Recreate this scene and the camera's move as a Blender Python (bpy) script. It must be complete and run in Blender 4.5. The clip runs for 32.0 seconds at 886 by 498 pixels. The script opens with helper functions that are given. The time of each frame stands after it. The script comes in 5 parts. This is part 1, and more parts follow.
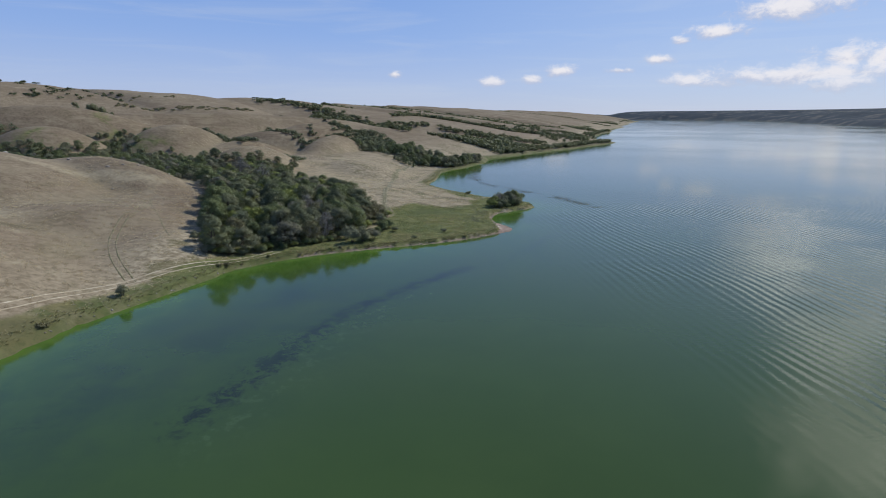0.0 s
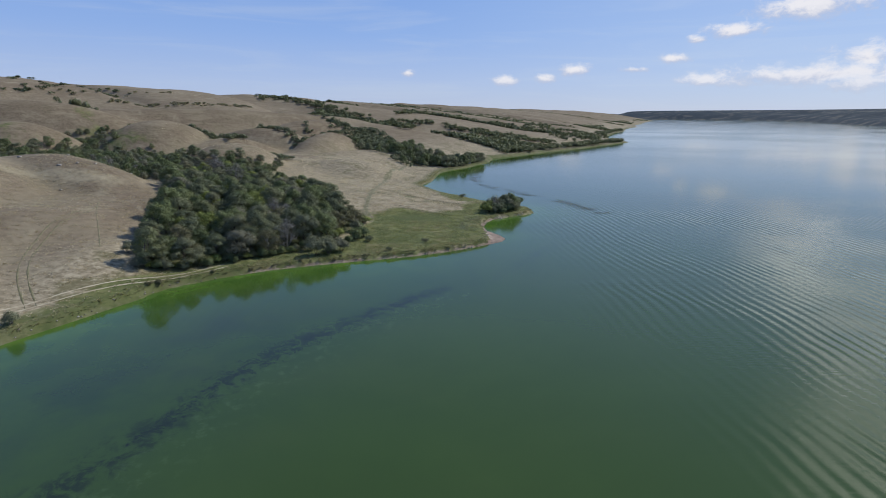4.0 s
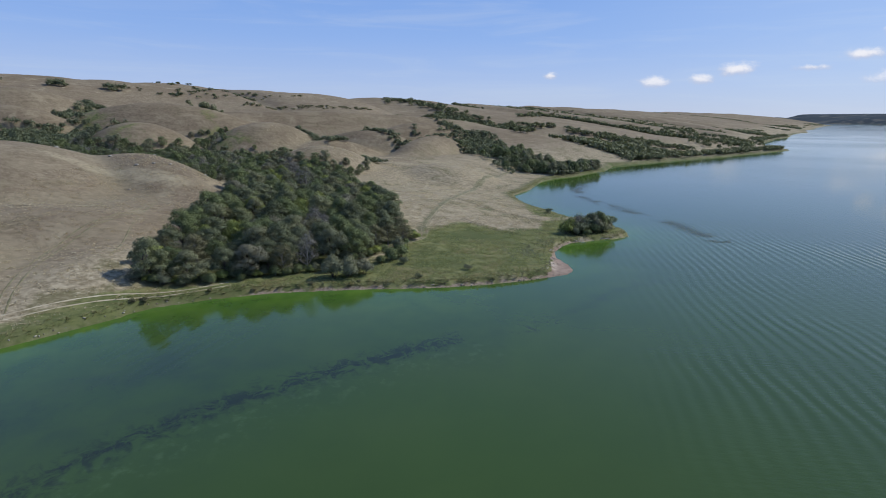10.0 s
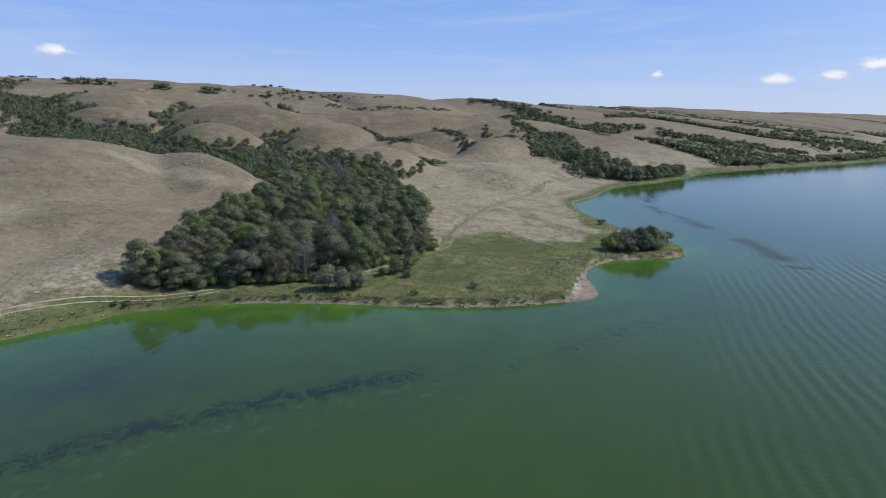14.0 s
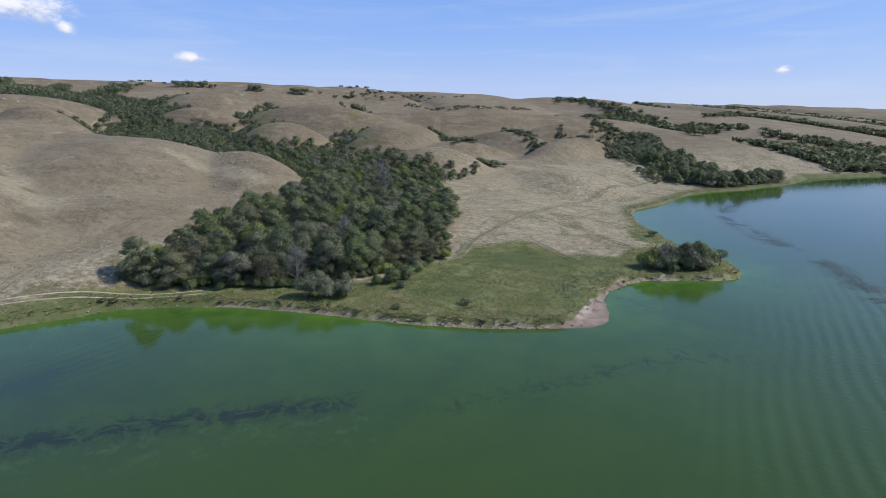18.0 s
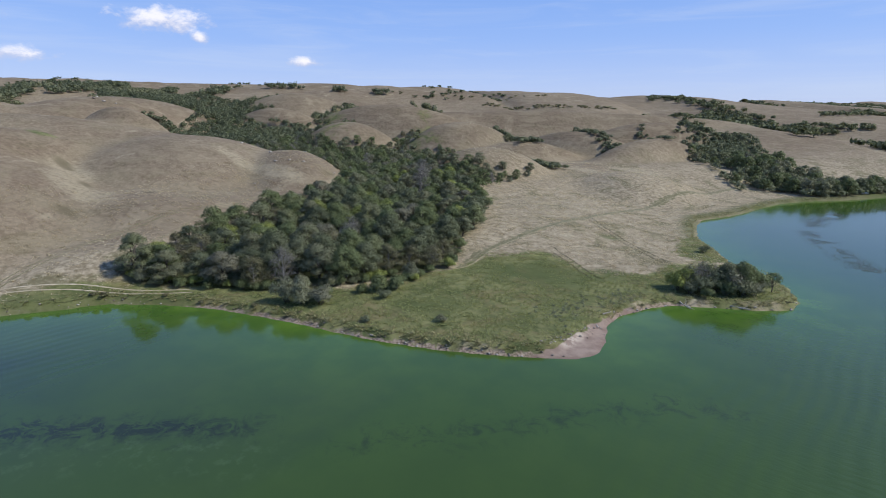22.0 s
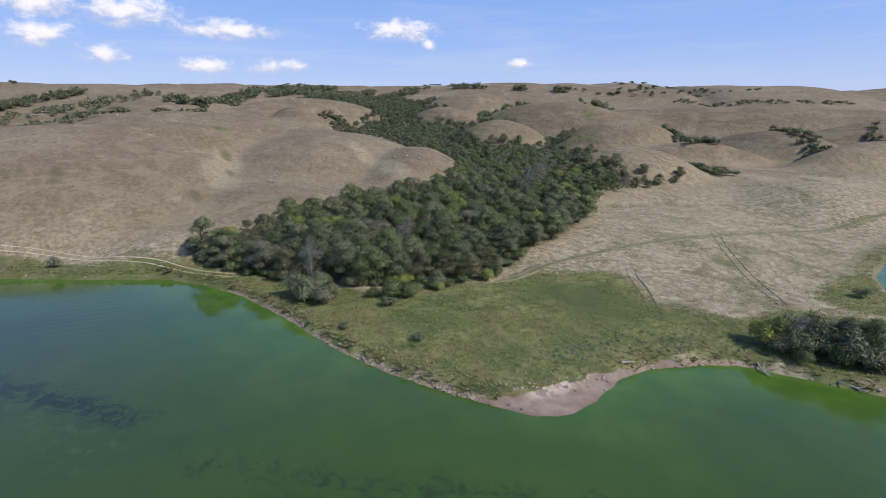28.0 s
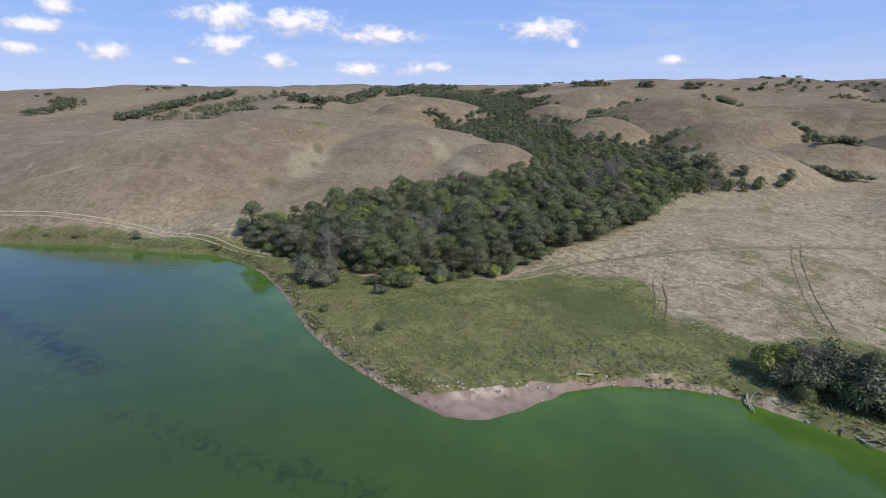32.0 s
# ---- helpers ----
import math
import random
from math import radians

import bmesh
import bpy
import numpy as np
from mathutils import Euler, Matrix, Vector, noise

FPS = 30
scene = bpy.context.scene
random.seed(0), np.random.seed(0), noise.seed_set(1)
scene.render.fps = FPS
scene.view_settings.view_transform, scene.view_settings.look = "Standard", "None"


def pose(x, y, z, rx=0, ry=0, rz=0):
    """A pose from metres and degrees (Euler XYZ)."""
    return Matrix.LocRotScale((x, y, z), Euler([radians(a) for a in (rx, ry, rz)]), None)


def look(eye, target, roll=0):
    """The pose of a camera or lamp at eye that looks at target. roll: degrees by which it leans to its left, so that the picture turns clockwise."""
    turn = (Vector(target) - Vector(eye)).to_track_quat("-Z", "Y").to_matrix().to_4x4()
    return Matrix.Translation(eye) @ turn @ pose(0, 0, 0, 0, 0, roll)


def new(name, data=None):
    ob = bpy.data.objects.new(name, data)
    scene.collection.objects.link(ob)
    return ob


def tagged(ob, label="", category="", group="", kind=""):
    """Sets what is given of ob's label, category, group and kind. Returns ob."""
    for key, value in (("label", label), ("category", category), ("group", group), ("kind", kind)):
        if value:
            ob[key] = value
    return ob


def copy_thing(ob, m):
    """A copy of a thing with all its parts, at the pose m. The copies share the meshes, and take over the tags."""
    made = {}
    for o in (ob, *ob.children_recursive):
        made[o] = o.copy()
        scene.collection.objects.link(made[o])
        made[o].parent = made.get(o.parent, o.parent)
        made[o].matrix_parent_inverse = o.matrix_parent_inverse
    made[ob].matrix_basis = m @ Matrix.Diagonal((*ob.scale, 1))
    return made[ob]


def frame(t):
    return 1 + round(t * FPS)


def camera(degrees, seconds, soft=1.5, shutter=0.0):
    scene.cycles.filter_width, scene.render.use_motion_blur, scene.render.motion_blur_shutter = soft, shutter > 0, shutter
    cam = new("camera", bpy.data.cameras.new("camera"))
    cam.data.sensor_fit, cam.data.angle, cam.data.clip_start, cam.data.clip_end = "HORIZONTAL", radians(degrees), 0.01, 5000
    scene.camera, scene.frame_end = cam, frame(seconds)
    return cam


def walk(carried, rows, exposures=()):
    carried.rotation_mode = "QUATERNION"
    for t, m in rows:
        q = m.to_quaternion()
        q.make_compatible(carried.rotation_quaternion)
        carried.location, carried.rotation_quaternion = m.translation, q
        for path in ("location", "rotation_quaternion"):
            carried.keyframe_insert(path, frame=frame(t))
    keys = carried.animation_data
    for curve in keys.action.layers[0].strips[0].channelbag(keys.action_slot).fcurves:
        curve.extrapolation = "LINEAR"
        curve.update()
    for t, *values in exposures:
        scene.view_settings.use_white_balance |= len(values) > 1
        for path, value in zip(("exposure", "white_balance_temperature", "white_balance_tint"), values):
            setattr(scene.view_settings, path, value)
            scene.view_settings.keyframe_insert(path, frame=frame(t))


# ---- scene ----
cam = camera(80.3, 32.0, soft=0.95)
PATH = [
    (0, (-25.509, -30.235, 35.997), (-25.183, -28.324, 35.505), -0.1),
    (0.5, (-24.222, -27.702, 35.728), (-23.893, -25.792, 35.234), -0.0),
    (1, (-22.888, -25.208, 35.491), (-22.557, -23.299, 34.996), -0.0),
    (1.5, (-21.507, -22.755, 35.285), (-21.174, -20.846, 34.789), -0.0),
    (2, (-20.079, -20.343, 35.106), (-19.745, -18.435, 34.61), 0.0),
    (2.5, (-18.604, -17.972, 34.952), (-18.269, -16.064, 34.455), 0.0),
    (3, (-17.084, -15.643, 34.821), (-16.756, -13.734, 34.324), 0.0),
    (3.5, (-15.519, -13.355, 34.71), (-15.209, -11.443, 34.213), 0.1),
    (4, (-13.91, -11.108, 34.618), (-13.627, -9.191, 34.122), 0.1),
    (4.5, (-12.26, -8.9, 34.542), (-12.007, -6.979, 34.046), 0.1),
    (5, (-10.57, -6.73, 34.481), (-10.353, -4.804, 33.986), 0.1),
    (5.5, (-8.842, -4.597, 34.411), (-8.664, -2.667, 33.917), 0.1),
    (6, (-7.079, -2.499, 34.352), (-6.943, -0.566, 33.859), 0.1),
    (6.5, (-5.282, -0.435, 34.303), (-5.193, 1.502, 33.811), 0.1),
    (7, (-3.455, 1.599, 34.264), (-3.411, 3.537, 33.773), 0.2),
    (7.5, (-1.6, 3.603, 34.232), (-1.599, 5.542, 33.741), 0.2),
    (8, (0.279, 5.582, 34.206), (0.236, 7.52, 33.716), 0.2),
    (8.5, (2.181, 7.537, 34.185), (2.093, 9.474, 33.696), 0.2),
    (9, (4.101, 9.471, 34.168), (3.972, 11.406, 33.681), 0.2),
    (9.5, (6.036, 11.387, 34.154), (5.867, 13.319, 33.668), 0.2),
    (10, (7.984, 13.288, 34.144), (7.775, 15.217, 33.658), 0.2),
    (10.5, (9.94, 15.177, 34.134), (9.688, 17.101, 33.65), 0.2),
    (11, (11.902, 17.058, 34.127), (11.608, 18.976, 33.642), 0.2),
    (11.5, (13.865, 18.933, 34.12), (13.528, 20.844, 33.636), 0.2),
    (12, (15.826, 20.805, 34.112), (15.447, 22.708, 33.628), 0.2),
    (12.5, (17.783, 22.679, 34.104), (17.362, 24.573, 33.62), 0.2),
    (13, (19.731, 24.557, 34.095), (19.267, 26.441, 33.611), 0.2),
    (13.5, (21.667, 26.442, 34.089), (21.161, 28.315, 33.605), 0.2),
    (14, (23.588, 28.337, 34.081), (23.04, 30.199, 33.597), 0.2),
    (14.5, (25.491, 30.246, 34.071), (24.899, 32.094, 33.587), 0.2),
    (15, (27.372, 32.172, 34.058), (26.738, 34.005, 33.573), 0.2),
    (15.5, (29.229, 34.117, 34.043), (28.554, 35.936, 33.556), 0.2),
    (16, (31.058, 36.084, 34.024), (30.344, 37.888, 33.538), 0.2),
    (16.5, (32.857, 38.076, 34.003), (32.104, 39.864, 33.517), 0.2),
    (17, (34.622, 40.095, 33.977), (33.831, 41.867, 33.492), 0.2),
    (17.5, (36.353, 42.144, 33.949), (35.521, 43.897, 33.464), 0.1),
    (18, (38.046, 44.226, 33.916), (37.172, 45.958, 33.431), 0.1),
    (18.5, (39.7, 46.341, 33.879), (38.785, 48.052, 33.396), 0.1),
    (19, (41.312, 48.491, 33.837), (40.359, 50.182, 33.355), 0.1),
    (19.5, (42.881, 50.679, 33.791), (41.893, 52.35, 33.309), 0.1),
    (20, (44.406, 52.905, 33.74), (43.383, 54.555, 33.258), 0.0),
    (20.5, (45.885, 55.171, 33.683), (44.828, 56.798, 33.201), 0.0),
    (21, (47.319, 57.476, 33.622), (46.225, 59.079, 33.139), 0.0),
    (21.5, (48.706, 59.822, 33.554), (47.574, 61.398, 33.07), -0.0),
    (22, (50.046, 62.208, 33.481), (48.873, 63.754, 32.996), -0.0),
    (22.5, (51.34, 64.635, 33.401), (50.123, 66.146, 32.914), -0.1),
    (23, (52.589, 67.1, 33.312), (51.324, 68.572, 32.826), -0.1),
    (23.5, (53.792, 69.605, 33.224), (52.481, 71.034, 32.738), -0.1),
    (24, (54.952, 72.146, 33.128), (53.595, 73.533, 32.642), -0.1),
    (24.5, (56.071, 74.723, 33.024), (54.669, 76.064, 32.538), -0.1),
    (25, (57.15, 77.332, 32.909), (55.706, 78.628, 32.424), -0.2),
    (25.5, (58.192, 79.972, 32.785), (56.709, 81.224, 32.3), -0.2),
    (26, (59.2, 82.639, 32.649), (57.681, 83.846, 32.166), -0.2),
    (26.5, (60.178, 85.329, 32.501), (58.621, 86.487, 32.019), -0.2),
    (27, (61.13, 88.038, 32.34), (59.536, 89.145, 31.858), -0.2),
    (27.5, (62.061, 90.761, 32.166), (60.429, 91.813, 31.684), -0.2),
    (28, (62.975, 93.494, 31.976), (61.306, 94.486, 31.494), -0.2),
    (28.5, (63.878, 96.23, 31.81), (62.175, 97.161, 31.328), -0.2),
    (29, (64.776, 98.963, 31.628), (63.043, 99.837, 31.145), -0.2),
    (29.5, (65.677, 101.685, 31.425), (63.917, 102.504, 30.942), -0.2),
    (30, (66.587, 104.391, 31.202), (64.802, 105.154, 30.719), -0.2),
    (30.5, (67.514, 107.071, 30.956), (65.707, 107.779, 30.474), -0.2),
    (31, (68.467, 109.716, 30.686), (66.64, 110.371, 30.206), -0.1),
    (31.5, (69.456, 112.317, 30.39), (67.609, 112.917, 29.91), -0.1),
    (32, (70.489, 114.863, 30.065), (68.625, 115.404, 29.586), -0.1),
]
walk(cam, [(t, look(eye, target, roll)) for t, eye, target, roll in PATH],
     [(0, -0.08, 6420, 7), (6, -0.05, 6330, 6), (9, -0.03, 6270, 6), (13, 0.05, 6220, 6), (20, 0.15, 6200, 8), (24, 0.16, 6340, 9), (29, 0.16, 6440, 10), (32, 0.16, 6460, 10)])

# ---------------------------------------------------------------- light
SUN_ELEV, SUN_AZ = radians(43), math.atan2(0.43, 0.90)      # the sun stands over the lake
sun_dir = Vector((math.cos(SUN_ELEV) * math.cos(SUN_AZ), math.cos(SUN_ELEV) * math.sin(SUN_AZ), math.sin(SUN_ELEV)))
sun_data = bpy.data.lights.new("sun", "SUN")
sun_data.energy, sun_data.angle, sun_data.color = 3.5, radians(0.6), (1.0, 0.95, 0.87)
sun = new("sun", sun_data)
sun.matrix_world = look((300, 200, 400), Vector((300, 200, 400)) - sun_dir)
scene.view_settings.exposure = 0.0


class Net:
    """Short hand for a node tree."""

    def __init__(self, tree):
        self.tree = tree
        tree.nodes.clear()

    def node(self, kind, **settings):
        n = self.tree.nodes.new(kind)
        for key, value in settings.items():
            setattr(n, key, value)
        return n

    def link(self, a, b):
        self.tree.links.new(a, b)

    def put(self, socket, value):
        if isinstance(value, bpy.types.NodeSocket):
            self.link(value, socket)
        elif isinstance(value, (tuple, list)) and len(value) == 3 and socket.type == "RGBA":
            socket.default_value = (*value, 1)
        else:
            socket.default_value = value

    def math(self, op, a, b=0.0, c=0.0, clamp=False):
        n = self.node("ShaderNodeMath", operation=op, use_clamp=clamp)
        for s, v in zip(n.inputs, (a, b, c)):
            self.put(s, v)
        return n.outputs[0]

    def vmath(self, op, a, b=(0, 0, 0)):
        n = self.node("ShaderNodeVectorMath", operation=op)
        self.put(n.inputs[0], a)
        self.put(n.inputs[1], b)
        return n.outputs["Value" if op in ("LENGTH", "DOT_PRODUCT", "DISTANCE") else "Vector"]

    def mix(self, fac, a, b, blend="MIX"):
        n = self.node("ShaderNodeMix", data_type="RGBA", blend_type=blend)
        self.put(n.inputs["Factor"], fac)
        self.put(n.inputs[6], a)
        self.put(n.inputs[7], b)
        return n.outputs[2]

    def ramp(self, fac, stops, smooth=False):
        n = self.node("ShaderNodeValToRGB")
        n.color_ramp.interpolation = "EASE" if smooth else "LINEAR"
        while len(n.color_ramp.elements) < len(stops):
            n.color_ramp.elements.new(0.5)
        for e, (at, col) in zip(n.color_ramp.elements, stops):
            e.position = at
            e.color = (*col, 1) if isinstance(col, (tuple, list)) else (col, col, col, 1)
        self.put(n.inputs[0], fac)
        return n.outputs[0]

    def span(self, value, a, b, lo=0.0, hi=1.0, smooth=True):
        n = self.node("ShaderNodeMapRange", interpolation_type="SMOOTHSTEP" if smooth else "LINEAR")
        for s, v in zip(n.inputs, (value, a, b, lo, hi)):
            self.put(s, v)
        return n.outputs[0]

    def noise(self, vec, scale, detail=4.0, rough=0.55, distort=0.0):
        n = self.node("ShaderNodeTexNoise")
        for key, v in (("Vector", vec), ("Scale", scale), ("Detail", detail), ("Roughness", rough), ("Distortion", distort)):
            self.put(n.inputs[key], v)
        return n.outputs["Fac"]

    def attr(self, name):
        return self.node("ShaderNodeAttribute", attribute_name=name).outputs["Fac"]

    def place(self):
        return self.node("ShaderNodeNewGeometry").outputs["Position"]

    def stretch(self, vec, scale, turn=0.0):
        n = self.node("ShaderNodeMapping")
        self.put(n.inputs["Vector"], vec)
        n.inputs["Rotation"].default_value = (0, 0, turn)
        n.inputs["Scale"].default_value = scale
        return n.outputs[0]

    def bump(self, height, strength, distance, normal=None):
        n = self.node("ShaderNodeBump")
        self.put(n.inputs["Height"], height)
        n.inputs["Strength"].default_value = strength
        n.inputs["Distance"].default_value = distance
        if normal is not None:
            self.link(normal, n.inputs["Normal"])
        return n.outputs[0]

    def surface(self, color, rough=0.9, normal=None, **more):
        n = self.node("ShaderNodeBsdfPrincipled")
        self.put(n.inputs["Base Color"], color)
        self.put(n.inputs["Roughness"], rough)
        if normal is not None:
            self.link(normal, n.inputs["Normal"])
        for key, v in more.items():
            self.put(n.inputs[key.replace("_", " ")], v)
        out = self.node("ShaderNodeOutputMaterial")
        self.link(n.outputs[0], out.inputs[0])
        return n


def material(name):
    m = bpy.data.materials.new(name)
    m.use_nodes = True
    return m, Net(m.node_tree)


WAVE_TURN, WAVE_LENGTH = 0.06, 2.2      # rows of swell: turn and spacing in metres

# fair-weather clouds: bearing and height in the sky, half width and half height, in degrees
CLOUDS_NORTH = [(47.0, 3.4, 9.0, 1.0), (38.0, 4.4, 8.0, 1.5), (48.2, 9.0, 4.6, 1.1), (46.8, 12.6, 5.2, 2.8), (41.5, 18.0, 5.5, 3.5), (35.0, 27.0, 12.0, 7.0), (27.0, 38.0, 12.0, 7.0), (54.3, 7.4, 2.3, 0.6), (57.3, 6.8, 0.9, 0.4), (59.1, 5.2, 1.3, 0.5), (44.2, 4.6, 2.2, 0.9), (46.4, 3.5, 0.9, 0.5),
                (51.1, 3.4, 2.8, 0.8), (56.2, 3.1, 2.6, 0.6), (44.7, 2.6, 3.0, 0.8), (68.4, 4.4, 1.5, 0.6), (75.2, 3.4, 1.5, 0.6), (71.2, 3.6, 1.1, 0.5), (62.6, 4.3, 1.4, 0.3),
                (85.3, 4.2, 0.7, 0.35), (38.0, 6.0, 3.0, 1.0), (36.0, 14.0, 5.0, 2.0)]
CLOUDS_WEST = [(141.2, 5.4, 1.5, 0.5), (153.5, 8.6, 3.7, 1.0), (150.6, 7.4, 0.8, 0.55), (170.3, 8.2, 4.0, 0.9), (165.5, 5.1, 3.0, 0.75), (172.2, 5.0, 2.6, 0.75), (178.3, 9.2, 3.9, 1.2),
               (184.8, 9.3, 3.7, 1.2), (185.0, 6.9, 2.4, 1.0), (180.4, 5.6, 1.9, 0.8), (194.9, 5.8, 1.9, 0.8), (199.7, 7.6, 2.1, 0.7), (198.0, 9.2, 1.8, 0.7), (201.1, 5.7, 1.7, 0.6), (189.0, 5.3, 1.1, 0.4)]

# sky: clear blue, a set gradient over the sky model, and rows of small fair-weather clouds
world = bpy.data.worlds.new("sky")
scene.world = world
world.use_nodes = True
w = Net(world.node_tree)
sky = w.node("ShaderNodeTexSky", sky_type="NISHITA", sun_disc=False, sun_elevation=SUN_ELEV,
             sun_rotation=math.pi / 2 - SUN_AZ, altitude=500.0, air_density=1.0, dust_density=0.3, ozone_density=2.0)
way = w.node("ShaderNodeTexCoord").outputs["Generated"]
turned = w.node("ShaderNodeVectorRotate", rotation_type="Z_AXIS")
w.link(way, turned.inputs["Vector"])
turned.inputs["Angle"].default_value = radians(-120)
parts = w.node("ShaderNodeSeparateXYZ")
w.link(turned.outputs[0], parts.inputs[0])
bearing = w.math("MULTIPLY", w.math("ARCTAN2", parts.outputs[1], parts.outputs[0]), 57.2958)
rise = w.math("MULTIPLY", w.math("ARCSINE", parts.outputs[2]), 57.2958)
# colour gradient by height, laid over the sky model to even out its brightness
sky_tones = w.ramp(w.math("DIVIDE", rise, 90.0, clamp=True),
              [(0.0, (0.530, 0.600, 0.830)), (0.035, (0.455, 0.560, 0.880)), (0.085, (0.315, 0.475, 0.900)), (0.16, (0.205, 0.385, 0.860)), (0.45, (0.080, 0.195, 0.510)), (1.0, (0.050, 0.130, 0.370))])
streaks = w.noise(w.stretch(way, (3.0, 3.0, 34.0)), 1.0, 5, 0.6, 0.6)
sky_tones = w.mix(w.span(streaks, 0.45, 0.75, 0.0, 0.28), sky_tones, (0.62, 0.68, 0.86))
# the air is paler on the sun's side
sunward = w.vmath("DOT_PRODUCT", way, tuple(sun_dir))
sky_tones = w.mix(w.math("MULTIPLY", w.span(sunward, 0.40, 0.95, 0.0, 0.50), w.span(rise, 40.0, 4.0, 0.25, 1.0)), sky_tones, (0.62, 0.73, 0.98))
air = w.mix(0.80, w.mix(1.0, sky.outputs[0], (0.075, 0.075, 0.075), "MULTIPLY"), sky_tones)


def cloud_cover(lift):
    """How near the way is to the nearest cloud, 1 at its rim; lift moves the clouds up."""
    both = w.node("ShaderNodeCombineXYZ")
    w.link(bearing, both.inputs[0])
    w.link(rise, both.inputs[1])
    nearest = 9.0
    for b, e, wide, tall in CLOUDS_NORTH + CLOUDS_WEST:
        n = w.node("ShaderNodeVectorMath", operation="MULTIPLY_ADD")
        w.link(both.outputs[0], n.inputs[0])
        n.inputs[1].default_value = (1 / wide, 1 / tall, 0)
        n.inputs[2].default_value = ((120 - b) / wide, -(e + lift * tall) / tall, 0)
        nearest = w.math("MINIMUM", nearest, w.vmath("LENGTH", n.outputs[0]))
    return nearest


fluff = w.noise(w.stretch(way, (1, 1, 1.7)), 34.0, 7, 0.62, 0.25)
ragged = w.math("MULTIPLY", w.math("SUBTRACT", fluff, 0.5), 2.6)
body = w.span(w.math("ADD", cloud_cover(0.0), ragged), 1.32, 0.12)
sunlit = w.span(w.math("ADD", cloud_cover(0.55), ragged), 1.45, 0.35)
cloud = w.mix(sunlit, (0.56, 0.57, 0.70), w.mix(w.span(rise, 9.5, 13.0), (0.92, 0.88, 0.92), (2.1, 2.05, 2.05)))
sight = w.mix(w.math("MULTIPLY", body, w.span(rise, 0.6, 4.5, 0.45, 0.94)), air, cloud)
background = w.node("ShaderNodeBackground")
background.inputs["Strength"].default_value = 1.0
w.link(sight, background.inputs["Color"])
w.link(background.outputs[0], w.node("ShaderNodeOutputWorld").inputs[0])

# ---------------------------------------------------------------- the lie of the land
# west shore, from behind the camera up the lake; land on its left-hand side
SHORE_NEAR = [
    (-1500, -2600), (-420, -700), (-150, -110), (-101.5, 5), (-83.4, 45.5), (-75.4, 66.5), (-70.4, 73.8), (-64.3, 82), (-59.2, 90.8), (-54.8, 98.5),
    (-47, 103.6), (-37, 108.4), (-26, 111.6), (-14.8, 113.9), (-3, 116.2), (6, 119.3), (13.5, 122.8), (19.5, 126.0), (23.9, 128.9),
    (25.6, 132.3), (24.8, 137), (23, 143), (22.5, 149), (25.3, 156), (28.8, 160.4), (33.4, 163), (41.2, 166.4), (46.4, 170.6),
    (47, 176), (44.5, 184), (38, 192.5)]
SHORE_FAR = [
    (32.8, 196), (26.3, 209.8), (19.5, 222), (15.5, 238), (14, 252), (22, 271), (31, 308), (41, 325), (54, 339), (78, 377),
    (90, 415), (118, 438), (165, 485), (207, 519), (265, 580), (326, 644), (331, 680), (336, 722), (395, 848), (487, 988),
    (740, 1425), (1100, 2050), (1756, 3095), (1700, 3250), (1650, 3600), (2000, 4900)]
SHORE_EAST = [
    (900, -3000), (1250, 300), (1330, 900), (1507, 1298), (1708, 1610), (2000, 2080), (2250, 2456), (2480, 3000),
    (2520, 3500), (2300, 4100), (2050, 4900)]
# where the valley side begins to rise
FOOT = [
    (-1560, -2600), (-480, -700), (-190, -110), (-125, 5), (-86, 66), (-66, 104), (-48, 140), (-36, 175), (-30, 205), (-22, 245),
    (-8, 285), (22, 330), (70, 390), (130, 460), (250, 585), (318, 690), (470, 1000), (720, 1440), (1740, 3110), (1990, 4900)]
# a ravine that runs down through the lakeside wood: x, y, depth, half width
COULEE_D = [(50, 325, 0.8, 24), (4, 368, 0, 22), (-40, 420, 3.5, 24), (-72, 500, 9, 30), (-110, 600, 5, 34), (-140, 680, 1, 34)]
# rounded hills that stand over the floors of the ravines: x, y, top, two half lengths, turn
HILLS_WEST = [
    (-125, 192, 21.3, 38, 19, 150), (-170, 172, 26.5, 46, 37, 164), (-193, 104, 31.1, 31, 50, 17), (-261, 115, 36.4, 88, 33, 40), (-228, 174, 38.3, 23, 14, 7),
    (-312, 206, 46.3, 56, 32, 112), (-111, 129, 12.1, 43, 24, 8), (-206, 72, 30.1, 69, 47, 9), (-343, 122, 46.1, 58, 38, 25)]
HILLS_NORTH = [
    (-327, 353, 53.2, 36, 29, 30), (-278, 297, 40.5, 29, 16, 23), (-182, 277, 31.1, 23, 22, 28), (-215, 345, 42.7, 45, 21, 26), (-130, 317, 31.2, 27, 18, 54),
    (-79, 263, 20.7, 26, 19, 52), (-95, 325, 20.8, 33, 16, 51), (-39, 378, 21.7, 40, 15, 70), (-56, 435, 30.4, 43, 17, 48), (-84, 370, 25.4, 33, 16, 13),
    (-149, 426, 38.5, 162, 20, 38), (-24, 290, 10.6, 30, 34, 20), (-32, 207, 5.8, 54, 78, 5), (-76, 112, 6.2, 24, 34, 0)]
